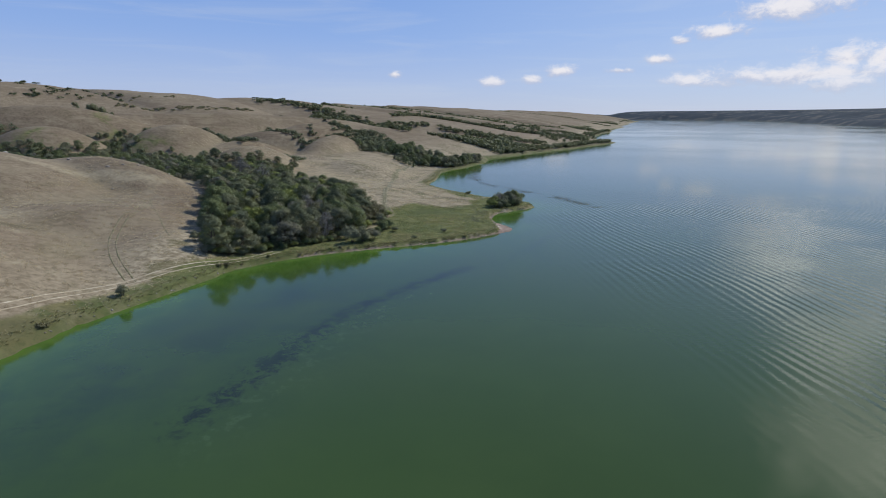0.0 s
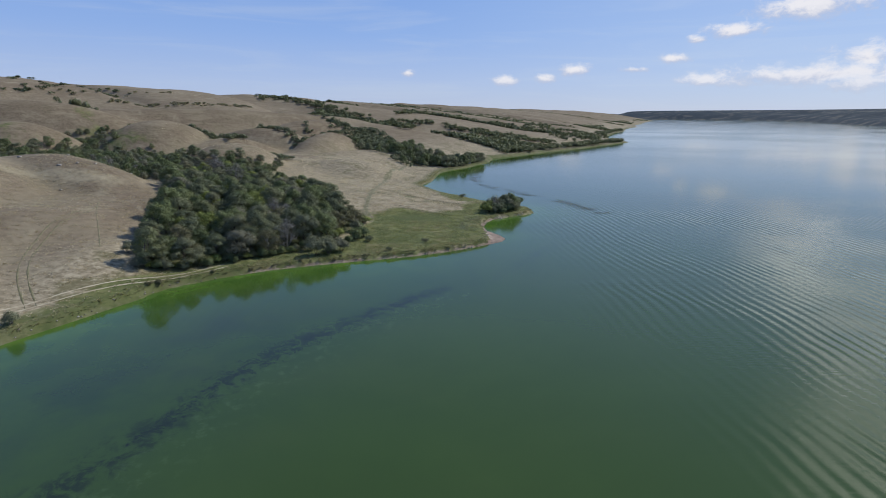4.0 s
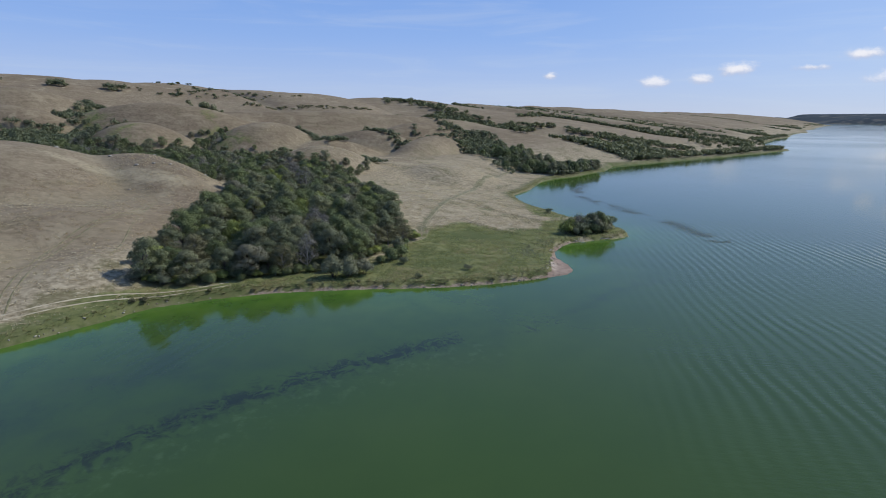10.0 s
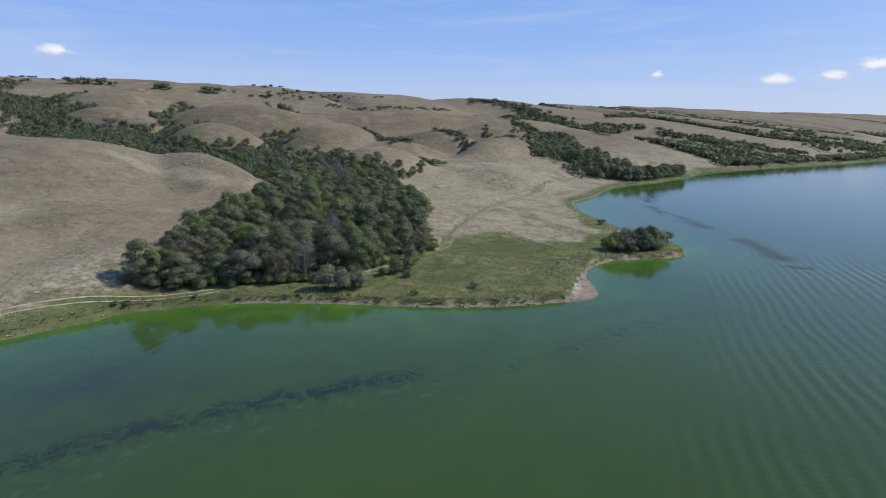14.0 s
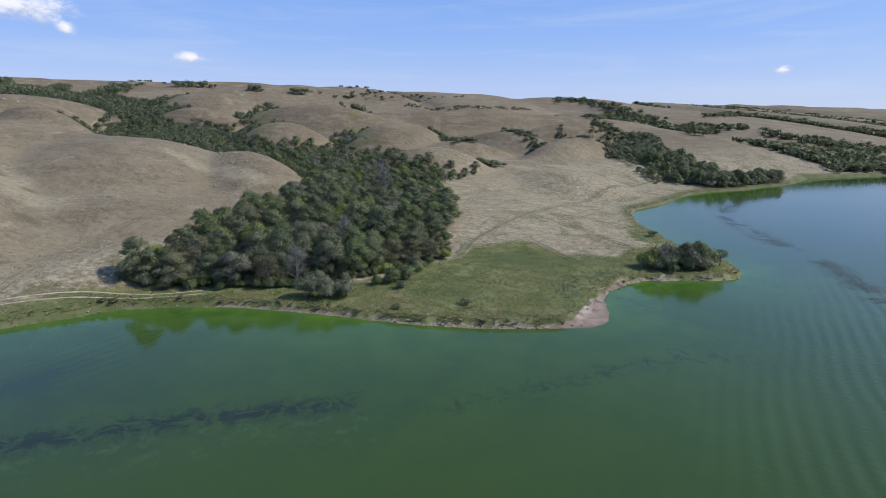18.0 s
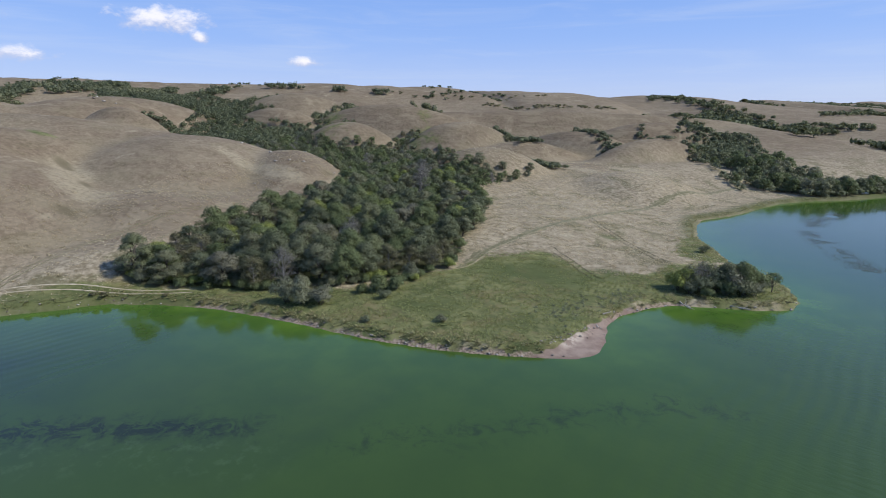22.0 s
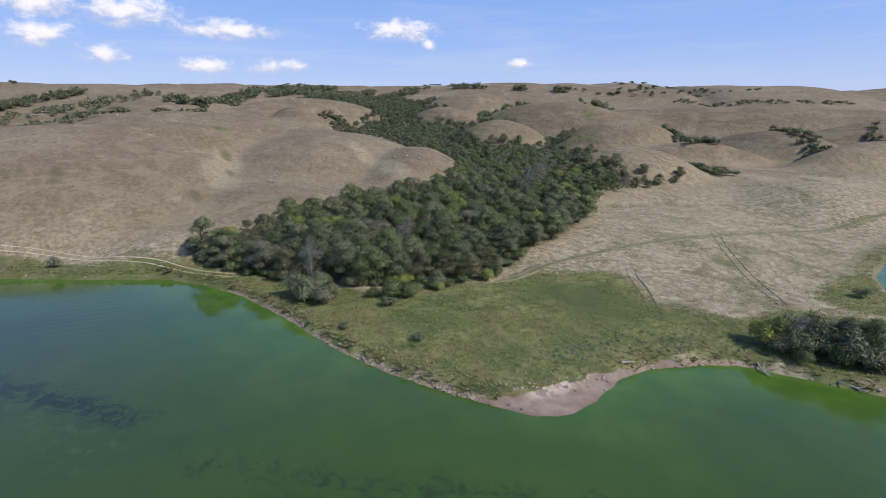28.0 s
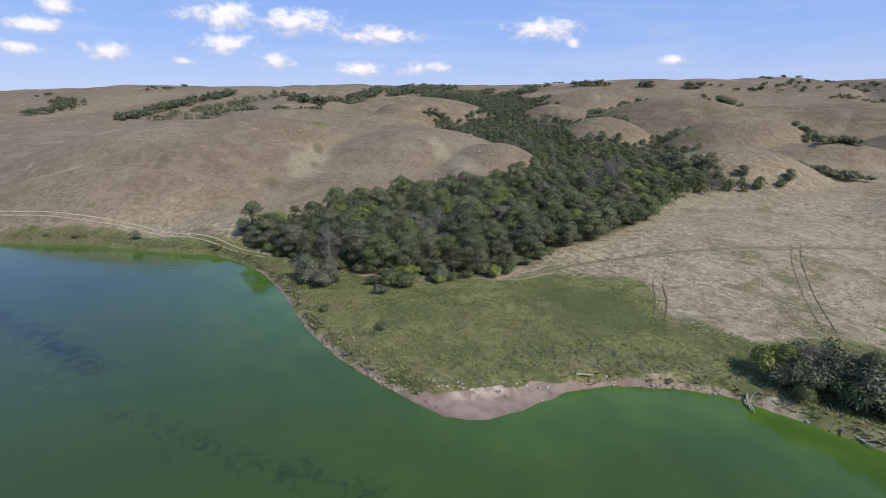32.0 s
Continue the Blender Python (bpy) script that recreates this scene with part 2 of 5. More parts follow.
# broad swells of the upland: x, y, height, half length, half width, turn
SWELLS = [(-40, 590, -1.2, 130, 90, 60), (-300, 620, 8.2, 320, 170, 50), (-560, 400, 8.6, 230, 200, 0), (-500, 100, 1.9, 200, 160, 0), (-420, 330, -14.8, 120, 90, 30), (-400, 60, 2.4, 120, 90, 0), (-130, 500, -0.3, 110, 80, 50), (-800, 250, 9.7, 300, 250, 0), (-260, 460, -7.9, 100, 70, 30), (-600, -150, 9.3, 260, 220, 0)]
# the beds of the wooded ravines
RAVINE = [(-62, 205), (-80, 226), (-105, 238), (-133, 243), (-170, 248), (-204, 252), (-240, 254), (-284, 256), (-320, 262), (-366, 272), (-420, 285)]
BRANCHES = [[(-106, 252), (-122, 272), (-140, 292), (-152, 308), (-166, 326), (-180, 345)], [(-165, 256), (-195, 276), (-222, 300), (-248, 325)],
            [(-248, 325), (-268, 345), (-285, 372), (-300, 400)], [(-290, 262), (-310, 300), (-340, 320), (-370, 330)]]


def value_noise(x, y, seed):
    """Smooth noise in -1..1 over a grid of unit cells."""
    xi, yi = np.floor(x).astype(np.int64), np.floor(y).astype(np.int64)
    fx, fy = x - xi, y - yi
    fx, fy = fx * fx * fx * (fx * (6 * fx - 15) + 10), fy * fy * fy * (fy * (6 * fy - 15) + 10)

    def lattice(i, j):
        k = (i * 374761393 + j * 668265263 + seed * 1442695041) & 0x7FFFFFFF
        k = ((k ^ (k >> 13)) * 1274126177) & 0x7FFFFFFF
        return ((k ^ (k >> 16)) & 0xFFFF) / 32767.5 - 1

    a, b = lattice(xi, yi), lattice(xi + 1, yi)
    c, d = lattice(xi, yi + 1), lattice(xi + 1, yi + 1)
    return (a * (1 - fx) + b * fx) * (1 - fy) + (c * (1 - fx) + d * fx) * fy


def rolling(x, y, scale, seed, octaves=3):
    total, amount = 0, 1.0
    for n in range(octaves):
        total = total + amount * value_noise(x / scale + 17.3 * n, y / scale - 9.1 * n, seed + n)
        amount, scale = amount * 0.5, scale * 0.47
    return total


def step(v, a, b):
    t = np.clip((v - a) / (b - a), 0, 1)
    return t * t * (3 - 2 * t)


def line_distance(x, y, line, extra=None):
    """Distance to a line of points, and the values of extra at its nearest place."""
    best, found = np.full(x.shape, 1e12), [np.zeros(x.shape) for _ in (extra[0] if extra else ())]
    for k in range(len(line) - 1):
        (ax, ay), (bx, by) = line[k][:2], line[k + 1][:2]
        ux, uy = bx - ax, by - ay
        t = np.clip(((x - ax) * ux + (y - ay) * uy) / (ux * ux + uy * uy), 0, 1)
        far = (x - ax - t * ux) ** 2 + (y - ay - t * uy) ** 2
        near = far < best - 1e-9
        best = np.where(near, far, best)
        if extra:
            found = [np.where(near, extra[k][n] * (1 - t) + extra[k + 1][n] * t, f) for n, f in enumerate(found)]
    return np.sqrt(best), found


def inside(x, y, ring):
    hit = np.zeros(x.shape, bool)
    for k in range(len(ring)):
        (ax, ay), (bx, by) = ring[k], ring[(k + 1) % len(ring)]
        if ay != by:
            hit ^= ((ay > y) != (by > y)) & (x < (bx - ax) * (y - ay) / (by - ay) + ax)
    return hit


def signed(x, y, line, corners):
    far, _ = line_distance(x, y, line)
    return np.where(inside(x, y, list(line) + corners), far, -far)


WEST_CORNERS = [(-9000, 9000), (-9000, -9000), (-1500, -9000)]
SHORE = SHORE_NEAR + SHORE_FAR


def shore_distance(x, y):
    """Metres inland from the west shore; negative over the lake."""
    ragged = 0.35 * rolling(x, y, 3.5, 5, 2) + 0.5 * rolling(x, y, 11, 8, 1)
    d = signed(x, y, SHORE, WEST_CORNERS)
    return d + ragged * np.clip(np.abs(d) / 3 + 0.25, 0.25, 1) + step(np.abs(y), 500, 900) * 9 * rolling(x, y, 130, 9, 3)


BEACH = [(15.0, 121.5), (18.4, 126.0), (20.0, 128.4), (20.5, 133.5), (20.6, 139), (21.2, 144), (22.0, 148.5), (22.8, 153), (30, 153), (34, 135), (24, 120)]


def beach(x, y):
    """1 on the sandy spit, 0 elsewhere."""
    far, _ = line_distance(x, y, BEACH + BEACH[:1])
    return step(np.where(inside(x, y, BEACH), far, -far) + 0.5 * rolling(x, y, 3.0, 77, 2), -0.5, 0.7)


def shore_strip(x, y):
    """1 where a narrow strip of sand lies below the cut edge of the meadow, 0 elsewhere."""
    west = step(x, -46, -38) * (1 - step(y, 150, 158))
    return np.maximum(west, step(y, 150, 154) * (1 - step(x, 30, 33)) * (1 - step(y, 164, 172))) * step(rolling(x, y, 9, 55, 2), -0.75, -0.35)


def gully(x, y):
    """1 in the bed of the gullies that run down to the lake, 0 on the spurs between."""
    along = (0.53 * x + 0.85 * y) + 30 * value_noise(x / 160, y / 160, 31)
    return 1 - np.abs(value_noise(along / 95, 0.35 * along / 400 + 3.7, 12))


def oval(x, y, mx, my, long, wide, turn):
    """Squared distance from a middle, 1 on the rim of an oval."""
    c, s = math.cos(radians(turn)), math.sin(radians(turn))
    u, v = ((x - mx) * c + (y - my) * s) / long, ((y - my) * c - (x - mx) * s) / wide
    return u * u + v * v


def valley_floor(x, y, dw, df):
    """The land without its hills: shore flat, then the long slope up to the plain, low along the ravines."""
    sand = beach(x, y)
    ledge = shore_strip(x, y)
    lip = (1 - sand) * (1.05 * step(dw, 0.0, 1.5) * (1 - ledge) + ledge * (0.15 * np.clip(dw, 0, 1) + 0.90 * step(dw, 0.55, 1.2))) + sand * 0.09 * np.clip(dw, 0, 9)
    up = 7.0 * np.log1p(np.exp(np.clip((df - 6) / 7.0, -30, 60)))
    rise = 76 * (1 - np.exp(-up / 330))
    ease = 1 - 0.52 * step(df, 20, 90) * (1 - step(df, 180, 420)) * (1 - step(y, 380, 520))
    far, (depth, wide) = line_distance(x, y, COULEE_D, [p[2:] for p in COULEE_D])
    z = lip + 0.028 * np.clip(dw, 0, 60) + rise * ease - np.minimum(depth * np.exp(-((far / wide) ** 1.5)), 0.85 * rise)
    for mx, my, h, long, wide, turn in SWELLS:
        z = z + h * np.exp(-(oval(x, y, mx, my, long, wide, turn) ** 1.3))
    return z


HILL_SOFT = 1.1


def hill_share(x, y, low):
    """How far the hills lift the land over its floor: near 0 along the ravines."""
    lift = np.zeros(x.shape)
    for mx, my, top, long, wide, turn in HILLS_WEST + HILLS_NORTH:
        lift = lift + np.exp(np.clip((top - 8 * oval(x, y, mx, my, long, wide, turn) - low) / HILL_SOFT, -40, 60))
    return HILL_SOFT * np.log1p(lift)


def over_floor(x, y):
    x, y = np.asarray(x, float), np.asarray(y, float)
    return hill_share(x, y, valley_floor(x, y, shore_distance(x, y), signed(x, y, FOOT, WEST_CORNERS)))


def height(x, y):
    x, y = np.asarray(x, float), np.asarray(y, float)
    dw = shore_distance(x, y)
    df = signed(x, y, FOOT, WEST_CORNERS)
    z = valley_floor(x, y, dw, df)
    z = z + hill_share(x, y, z)
    # gullies that run down to the lake farther off, and the rolling upland
    far_part = step(y, 430, 620)
    z = z - 13 * gully(x, y) ** 3 * step(df, 10, 120) * (1 - 0.75 * step(df, 350, 700)) * far_part
    z = z + step(df, 25, 140) * (0.35 * rolling(x, y, 40, 21, 2) + 1.1 * step(df, 220, 460) * rolling(x, y, 150, 25, 2))
    # small domes with draws between them on the upland
    domes = np.abs(value_noise(x / 84 + 4.2, y / 70, 71)) + 0.5 * np.abs(value_noise(x / 31, y / 31 + 8.8, 72))
    z = z + 3.2 * (domes - 0.45) * step(df, 320, 460) * (1 - 0.85 * step(df, 700, 1100))
    z = z + 0.10 * rolling(x, y, 7, 41, 2) * step(dw, 1, 6)
    z = np.where(dw > 0, np.maximum(z, 0.02 + 0.05 * np.clip(dw, 0, 4)), np.maximum(dw * 0.16, -3.0))
    de = signed(x, y, SHORE_EAST, [(9000, 9000), (9000, -9000)]) + 14 * rolling(x, y, 160, 51, 3)
    ez = 74 * (1 - np.exp(-np.clip(de, 0, None) / 150)) * (1 - 0.45 * step(de, 5, 90) * (1 - step(de, 250, 600)) * np.abs(value_noise(x / 170, y / 170, 61)))
    return np.where(de > 0, np.maximum(z, ez), z)


def ground_at(x, y):
    return float(height(np.array([x]), np.array([y]))[0])


def spread(count, tight, reach):
    """Grid places that lie close together in the middle and far apart outside."""
    u = np.linspace(-1, 1, count)
    k = math.asinh(reach / tight)
    return tight * np.sinh(k * u)


grids = {}


def lie(x, y):
    """Height of the built ground sheet itself."""
    sx, sy, z = grids["ground"]
    i, j = np.clip(np.searchsorted(sx, x) - 1, 0, len(sx) - 2), np.clip(np.searchsorted(sy, y) - 1, 0, len(sy) - 2)
    u, v = (x - sx[i]) / (sx[i + 1] - sx[i]), (y - sy[j]) / (sy[j + 1] - sy[j])
    return (z[j, i] * (1 - u) + z[j, i + 1] * u) * (1 - v) + (z[j + 1, i] * (1 - u) + z[j + 1, i + 1] * u) * v


def sheet(name, cx, cy, count, tight, reach, z_of, mat, attributes=None):
    sx, sy = spread(count, tight, reach) + cx, spread(count, tight, reach) + cy
    gx, gy = np.meshgrid(sx, sy)
    x, y = gx.ravel(), gy.ravel()
    co = np.stack([x, y, z_of(x, y)], 1)
    i = np.arange(count * count).reshape(count, count)
    quads = np.stack([i[:-1, :-1], i[:-1, 1:], i[1:, 1:], i[1:, :-1]], -1).reshape(-1, 4)
    grids[name] = (sx, sy, co[:, 2].reshape(count, count))
    me = bpy.data.meshes.new(name)
    me.vertices.add(len(co))
    me.vertices.foreach_set("co", co.ravel())
    me.loops.add(quads.size)
    me.loops.foreach_set("vertex_index", quads.ravel().astype(np.int32))
    me.polygons.add(len(quads))
    me.polygons.foreach_set("loop_start", np.arange(0, quads.size, 4, dtype=np.int32))
    me.update(calc_edges=True)
    me.polygons.foreach_set("use_smooth", np.ones(len(quads), bool))
    for key, values in (attributes(x, y) if attributes else {}).items():
        me.attributes.new(key, "FLOAT", "POINT").data.foreach_set("value", np.asarray(values, np.float32))
    me.materials.append(mat)
    return new(name, me)

# ---------------------------------------------------------------- materials
def ground_material():
    m, n = material("dry_prairie")
    p = n.place()
    flat = n.stretch(p, (1, 1, 0.35))
    broad = n.noise(flat, 0.016, 4, 0.6)
    patch = n.noise(n.stretch(p, (1, 1, 0.3), 0.5), 0.085, 5, 0.62, 0.6)
    clump = n.noise(n.stretch(p, (0.95, 1.25, 0.5), -0.35), 0.62, 5, 0.68, 0.4)
    fine = n.noise(p, 2.9, 3, 0.7)
    straw = n.mix(n.span(clump, 0.36, 0.66), (0.228, 0.185, 0.121), (0.405, 0.340, 0.235))
    brown = n.mix(n.span(clump, 0.36, 0.68), (0.160, 0.121, 0.081), (0.232, 0.181, 0.123))
    cover = n.mix(n.math("MULTIPLY", n.attr("hill"), n.span(broad, 0.32, 0.62, 0.55, 1.0)), straw, brown)
    cover = n.mix(n.math("MULTIPLY", n.span(patch, 0.50, 0.64, 0.0, 0.75), n.math("SUBTRACT", 1.0, n.math("MULTIPLY", n.attr("hill"), 0.7))), cover, n.mix(n.span(clump, 0.4, 0.7), (0.105, 0.100, 0.045), (0.20, 0.175, 0.095)))
    cover = n.mix(n.span(patch, 0.30, 0.43, 0.55, 0.0), cover, (0.40, 0.345, 0.235))
    # worn brown crowns, paler grass in the hollows of the hills
    cover = n.mix(n.math("MULTIPLY", n.attr("hill"), n.span(n.attr("knob"), 0.50, 1.0, 0.0, 0.35)), cover, n.mix(clump, (0.102, 0.078, 0.054), (0.148, 0.115, 0.080)))
    cover = n.mix(n.math("MULTIPLY", n.attr("hill"), n.span(n.attr("knob"), 0.44, 0.18, 0.0, 0.35)), cover, n.mix(clump, (0.20, 0.168, 0.105), (0.32, 0.27, 0.18)))
    grain = n.noise(n.stretch(p, (1.0, 1.3, 1.0), 0.4), 0.85, 5, 0.8, 0.3)
    cover = n.mix(n.math("MULTIPLY", n.span(grain, 0.50, 0.62, 0.0, 0.75), n.math("SUBTRACT", 1.0, n.math("MULTIPLY", n.attr("hill"), 0.5))), cover, n.mix(n.attr("hill"), (0.150, 0.122, 0.070), (0.112, 0.088, 0.055)))
    cover = n.mix(n.math("MULTIPLY", n.span(grain, 0.46, 0.34, 0.0, 0.8), n.math("SUBTRACT", 1.0, n.math("MULTIPLY", n.attr("hill"), 0.45))), cover, n.mix(n.attr("hill"), (0.500, 0.430, 0.305), (0.275, 0.222, 0.150)))
    # long faint bands of grazed and ungrazed grass along the slopes
    bands = n.noise(n.stretch(p, (0.5, 1.0, 3.5), -0.3), 0.11, 4, 0.6, 0.8)
    cover = n.mix(n.math("MULTIPLY", n.attr("hill"), n.span(bands, 0.46, 0.64, 0.0, 0.5)), cover, n.mix(clump, (0.235, 0.190, 0.125), (0.300, 0.250, 0.170)))
    cover = n.mix(n.math("MULTIPLY", n.attr("pale"), n.span(clump, 0.3, 0.6, 0.2, 0.6)), cover, n.mix(clump, (0.30, 0.255, 0.165), (0.44, 0.38, 0.26)))
    # damp meadow
    edge = n.math("ADD", n.attr("green"), n.math("MULTIPLY", n.math("SUBTRACT", patch, 0.5), 1.3))
    lush = n.mix(n.span(n.noise(flat, 0.17, 4, 0.6, 0.5), 0.38, 0.64), (0.104, 0.116, 0.044), (0.205, 0.205, 0.086))
    lush = n.mix(n.span(clump, 0.48, 0.75, 0.0, 0.6), lush, (0.195, 0.175, 0.082))
    lush = n.mix(n.span(fine, 0.5, 0.72, 0.0, 0.35), lush, (0.090, 0.105, 0.042))
    lush = n.mix(n.span(n.noise(p, 0.11, 4, 0.65, 0.8), 0.49, 0.60, 0.0, 0.8), lush, n.mix(clump, (0.125, 0.105, 0.048), (0.225, 0.190, 0.092)))
    lush = n.mix(n.span(n.noise(n.stretch(p, (1, 1, 1), 1.1), 0.14, 4, 0.6, 0.5), 0.54, 0.68, 0.0, 0.75), lush, (0.062, 0.084, 0.028))
    lush = n.mix(n.span(grain, 0.50, 0.61, 0.0, 0.65), lush, (0.052, 0.066, 0.024))
    lush = n.mix(n.span(grain, 0.44, 0.33, 0.0, 0.55), lush, (0.255, 0.250, 0.120))
    cover = n.mix(n.span(edge, 0.38, 0.66), cover, lush)
    cover = n.mix(n.math("MULTIPLY", n.attr("dark"), n.span(clump, 0.3, 0.6, 0.6, 1.0)), cover, n.mix(n.attr("hill"), n.mix(clump, (0.058, 0.078, 0.026), (0.105, 0.120, 0.044)), n.mix(clump, (0.090, 0.074, 0.044), (0.140, 0.118, 0.070))))
    # darker green ground under the trees
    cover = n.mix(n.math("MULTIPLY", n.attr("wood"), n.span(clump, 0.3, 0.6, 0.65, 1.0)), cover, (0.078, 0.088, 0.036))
    # bare bank, sand and the wet strip
    bank = n.mix(n.span(fine, 0.35, 0.65), (0.13, 0.098, 0.066), (0.36, 0.285, 0.215))
    cover = n.mix(n.span(n.math("ADD", n.attr("bank"), n.math("MULTIPLY", n.math("SUBTRACT", clump, 0.5), 1.6)), 0.45, 0.75), cover, bank)
    sand = n.mix(n.span(n.noise(p, 0.45, 4, 0.6), 0.35, 0.65), (0.215, 0.158, 0.126), (0.300, 0.232, 0.188))
    sand = n.mix(n.math("MULTIPLY", n.attr("crest"), n.span(clump, 0.38, 0.55)), sand, (0.46, 0.39, 0.315))
    sand = n.mix(n.math("MULTIPLY", n.attr("wet"), 0.5), sand, (0.165, 0.100, 0.074))
    cover = n.mix(n.span(n.math("ADD", n.attr("sand"), n.math("MULTIPLY", n.math("SUBTRACT", clump, 0.5), 0.35)), 0.42, 0.56), cover, sand)
    # far side of the lake: wooded slopes, tinted blue for distance haze, with pale openings
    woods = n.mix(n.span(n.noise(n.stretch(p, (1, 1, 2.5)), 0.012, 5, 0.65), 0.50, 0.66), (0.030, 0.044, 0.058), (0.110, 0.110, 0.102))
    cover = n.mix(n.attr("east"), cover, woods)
    bumps = n.math("ADD", n.math("MULTIPLY", clump, 0.7), n.math("MULTIPLY", fine, 0.3))
    n.surface(cover, 0.95, n.bump(bumps, 0.35, 0.06), Specular_IOR_Level=0.12)
    return m


def water_material():
    m, n = material("lake_water")
    p = n.place()
    murk = n.noise(p, 0.02, 4, 0.6, 0.5)
    deep = n.mix(n.span(murk, 0.25, 0.75), (0.036, 0.064, 0.015), (0.043, 0.076, 0.018))
    body = n.mix(n.attr("shallow"), deep, n.mix(n.span(n.noise(p, 0.15, 4, 0.6), 0.35, 0.7), (0.055, 0.118, 0.018), (0.088, 0.165, 0.022)))
    body = n.mix(n.math("MULTIPLY", n.attr("drift"), n.span(n.noise(p, 0.11, 4, 0.6), 0.35, 0.7, 0.3, 0.8)), body, (0.022, 0.036, 0.024))
    tuft = n.noise(n.stretch(p, (1, 1, 1)), 0.42, 6, 0.78, 0.9)
    thick = n.math("MULTIPLY", n.attr("weed"), n.span(n.math("ADD", tuft, n.math("MULTIPLY", n.attr("weed"), 0.20)), 0.585, 0.76))
    body = n.mix(n.math("MULTIPLY", thick, 0.9), body, (0.016, 0.022, 0.014))
    pale = n.math("MULTIPLY", n.attr("rim"), n.span(n.noise(p, 0.5, 4, 0.7), 0.50, 0.70))
    body = n.mix(n.math("MULTIPLY", pale, 0.45), body, (0.085, 0.135, 0.055))
    # swell in long rows, small ripples, calm slicks between
    warp = n.noise(p, 0.018, 3, 0.5)
    row = n.node("ShaderNodeTexWave", wave_type="BANDS", bands_direction="X", wave_profile="SIN")
    spot = n.vmath("ADD", n.stretch(p, (1, 1, 1), WAVE_TURN), (0, 0, 0))
    bend = n.node("ShaderNodeCombineXYZ")
    n.link(n.math("MULTIPLY", warp, 9.0), bend.inputs[0])
    n.link(n.vmath("ADD", spot, bend.outputs[0]), row.inputs["Vector"])
    row.inputs["Scale"].default_value = 0.314 / WAVE_LENGTH
    row.inputs["Distortion"].default_value = 2.4
    row.inputs["Detail"].default_value = 2.0
    row.inputs["Detail Scale"].default_value = 0.25
    gust = n.span(n.noise(p, 0.03, 3, 0.6), 0.36, 0.66)
    swell = n.math("MULTIPLY", row.outputs["Fac"], n.math("MULTIPLY", n.attr("wave"), n.math("ADD", 0.18, gust)))
    ripple = n.noise(n.stretch(p, (0.5, 1.5, 1), WAVE_TURN), 1.1, 3, 0.6)
    chop = n.math("MULTIPLY", ripple, n.math("ADD", 0.02, n.math("MULTIPLY", n.attr("wave"), 0.55)))
    n.surface(body, n.span(n.noise(p, 0.006, 3, 0.5), 0.3, 0.7, 0.07, 0.14), n.bump(n.math("ADD", swell, chop), 1.0, 0.054), IOR=1.33)
    return m


def leaf_material(name, dark, light, thin=0.32, hue_b=None):
    m, n = material(name)
    info = n.node("ShaderNodeObjectInfo")
    island = n.node("ShaderNodeNewGeometry").outputs["Random Per Island"]
    tone = n.math("ADD", n.math("MULTIPLY", island, 0.55), n.math("MULTIPLY", info.outputs["Random"], 0.45))
    col = n.mix(n.span(tone, 0.15, 0.85, smooth=False), dark, light)
    if hue_b:
        col = n.mix(n.span(info.outputs["Random"], 0.62, 0.95), col, hue_b)
    diffuse = n.node("ShaderNodeBsdfPrincipled")
    n.link(col, diffuse.inputs["Base Color"])
    diffuse.inputs["Roughness"].default_value = 0.62
    diffuse.inputs["Specular IOR Level"].default_value = 0.25
    through_leaf = n.node("ShaderNodeBsdfTranslucent")
    n.link(n.mix(0.15, col, (0.20, 0.24, 0.05)), through_leaf.inputs["Color"])
    both = n.node("ShaderNodeMixShader")
    both.inputs[0].default_value = thin
    n.link(diffuse.outputs[0], both.inputs[1])
    n.link(through_leaf.outputs[0], both.inputs[2])
    n.link(both.outputs[0], n.node("ShaderNodeOutputMaterial").inputs[0])
    return m


def plain(name, a, b, scale, rough=0.9, bump=0.3, size=0.05, detail=4):
    m, n = material(name)
    p = n.node("ShaderNodeTexCoord").outputs["Object"]
    f = n.noise(p, scale, detail, 0.65)
    info = n.node("ShaderNodeObjectInfo").outputs["Random"]
    col = n.mix(n.span(n.math("ADD", f, n.math("MULTIPLY", n.math("SUBTRACT", info, 0.5), 0.25)), 0.3, 0.7), a, b)
    n.surface(col, rough, n.bump(n.noise(p, scale * 4, 4, 0.7), bump, size))
    return m


m_ground = ground_material()
m_water = water_material()
m_leaf = leaf_material("green_leaves", (0.106, 0.136, 0.062), (0.244, 0.284, 0.132), hue_b=(0.232, 0.238, 0.146))
m_leaf_dark = leaf_material("dull_green_leaves", (0.112, 0.133, 0.078), (0.238, 0.258, 0.155), hue_b=(0.240, 0.232, 0.168))
m_leaf_bright = leaf_material("yellow_green_leaves", (0.181, 0.214, 0.055), (0.361, 0.403, 0.126))
m_leaf_grey = leaf_material("grey_green_leaves", (0.148, 0.161, 0.102), (0.291, 0.300, 0.196))
m_leaf_brown = leaf_material("brown_green_leaves", (0.134, 0.130, 0.071), (0.256, 0.242, 0.138))
m_twig = leaf_material("bare_grey_twigs", (0.176, 0.164, 0.152), (0.330, 0.311, 0.290))
m_far_leaf = leaf_material("far_woods", (0.090, 0.108, 0.060), (0.192, 0.206, 0.110))
m_bark = plain("bark", (0.055, 0.045, 0.036), (0.13, 0.11, 0.09), 3.0)
m_dead = plain("bleached_wood", (0.30, 0.27, 0.23), (0.50, 0.46, 0.41), 4.0)
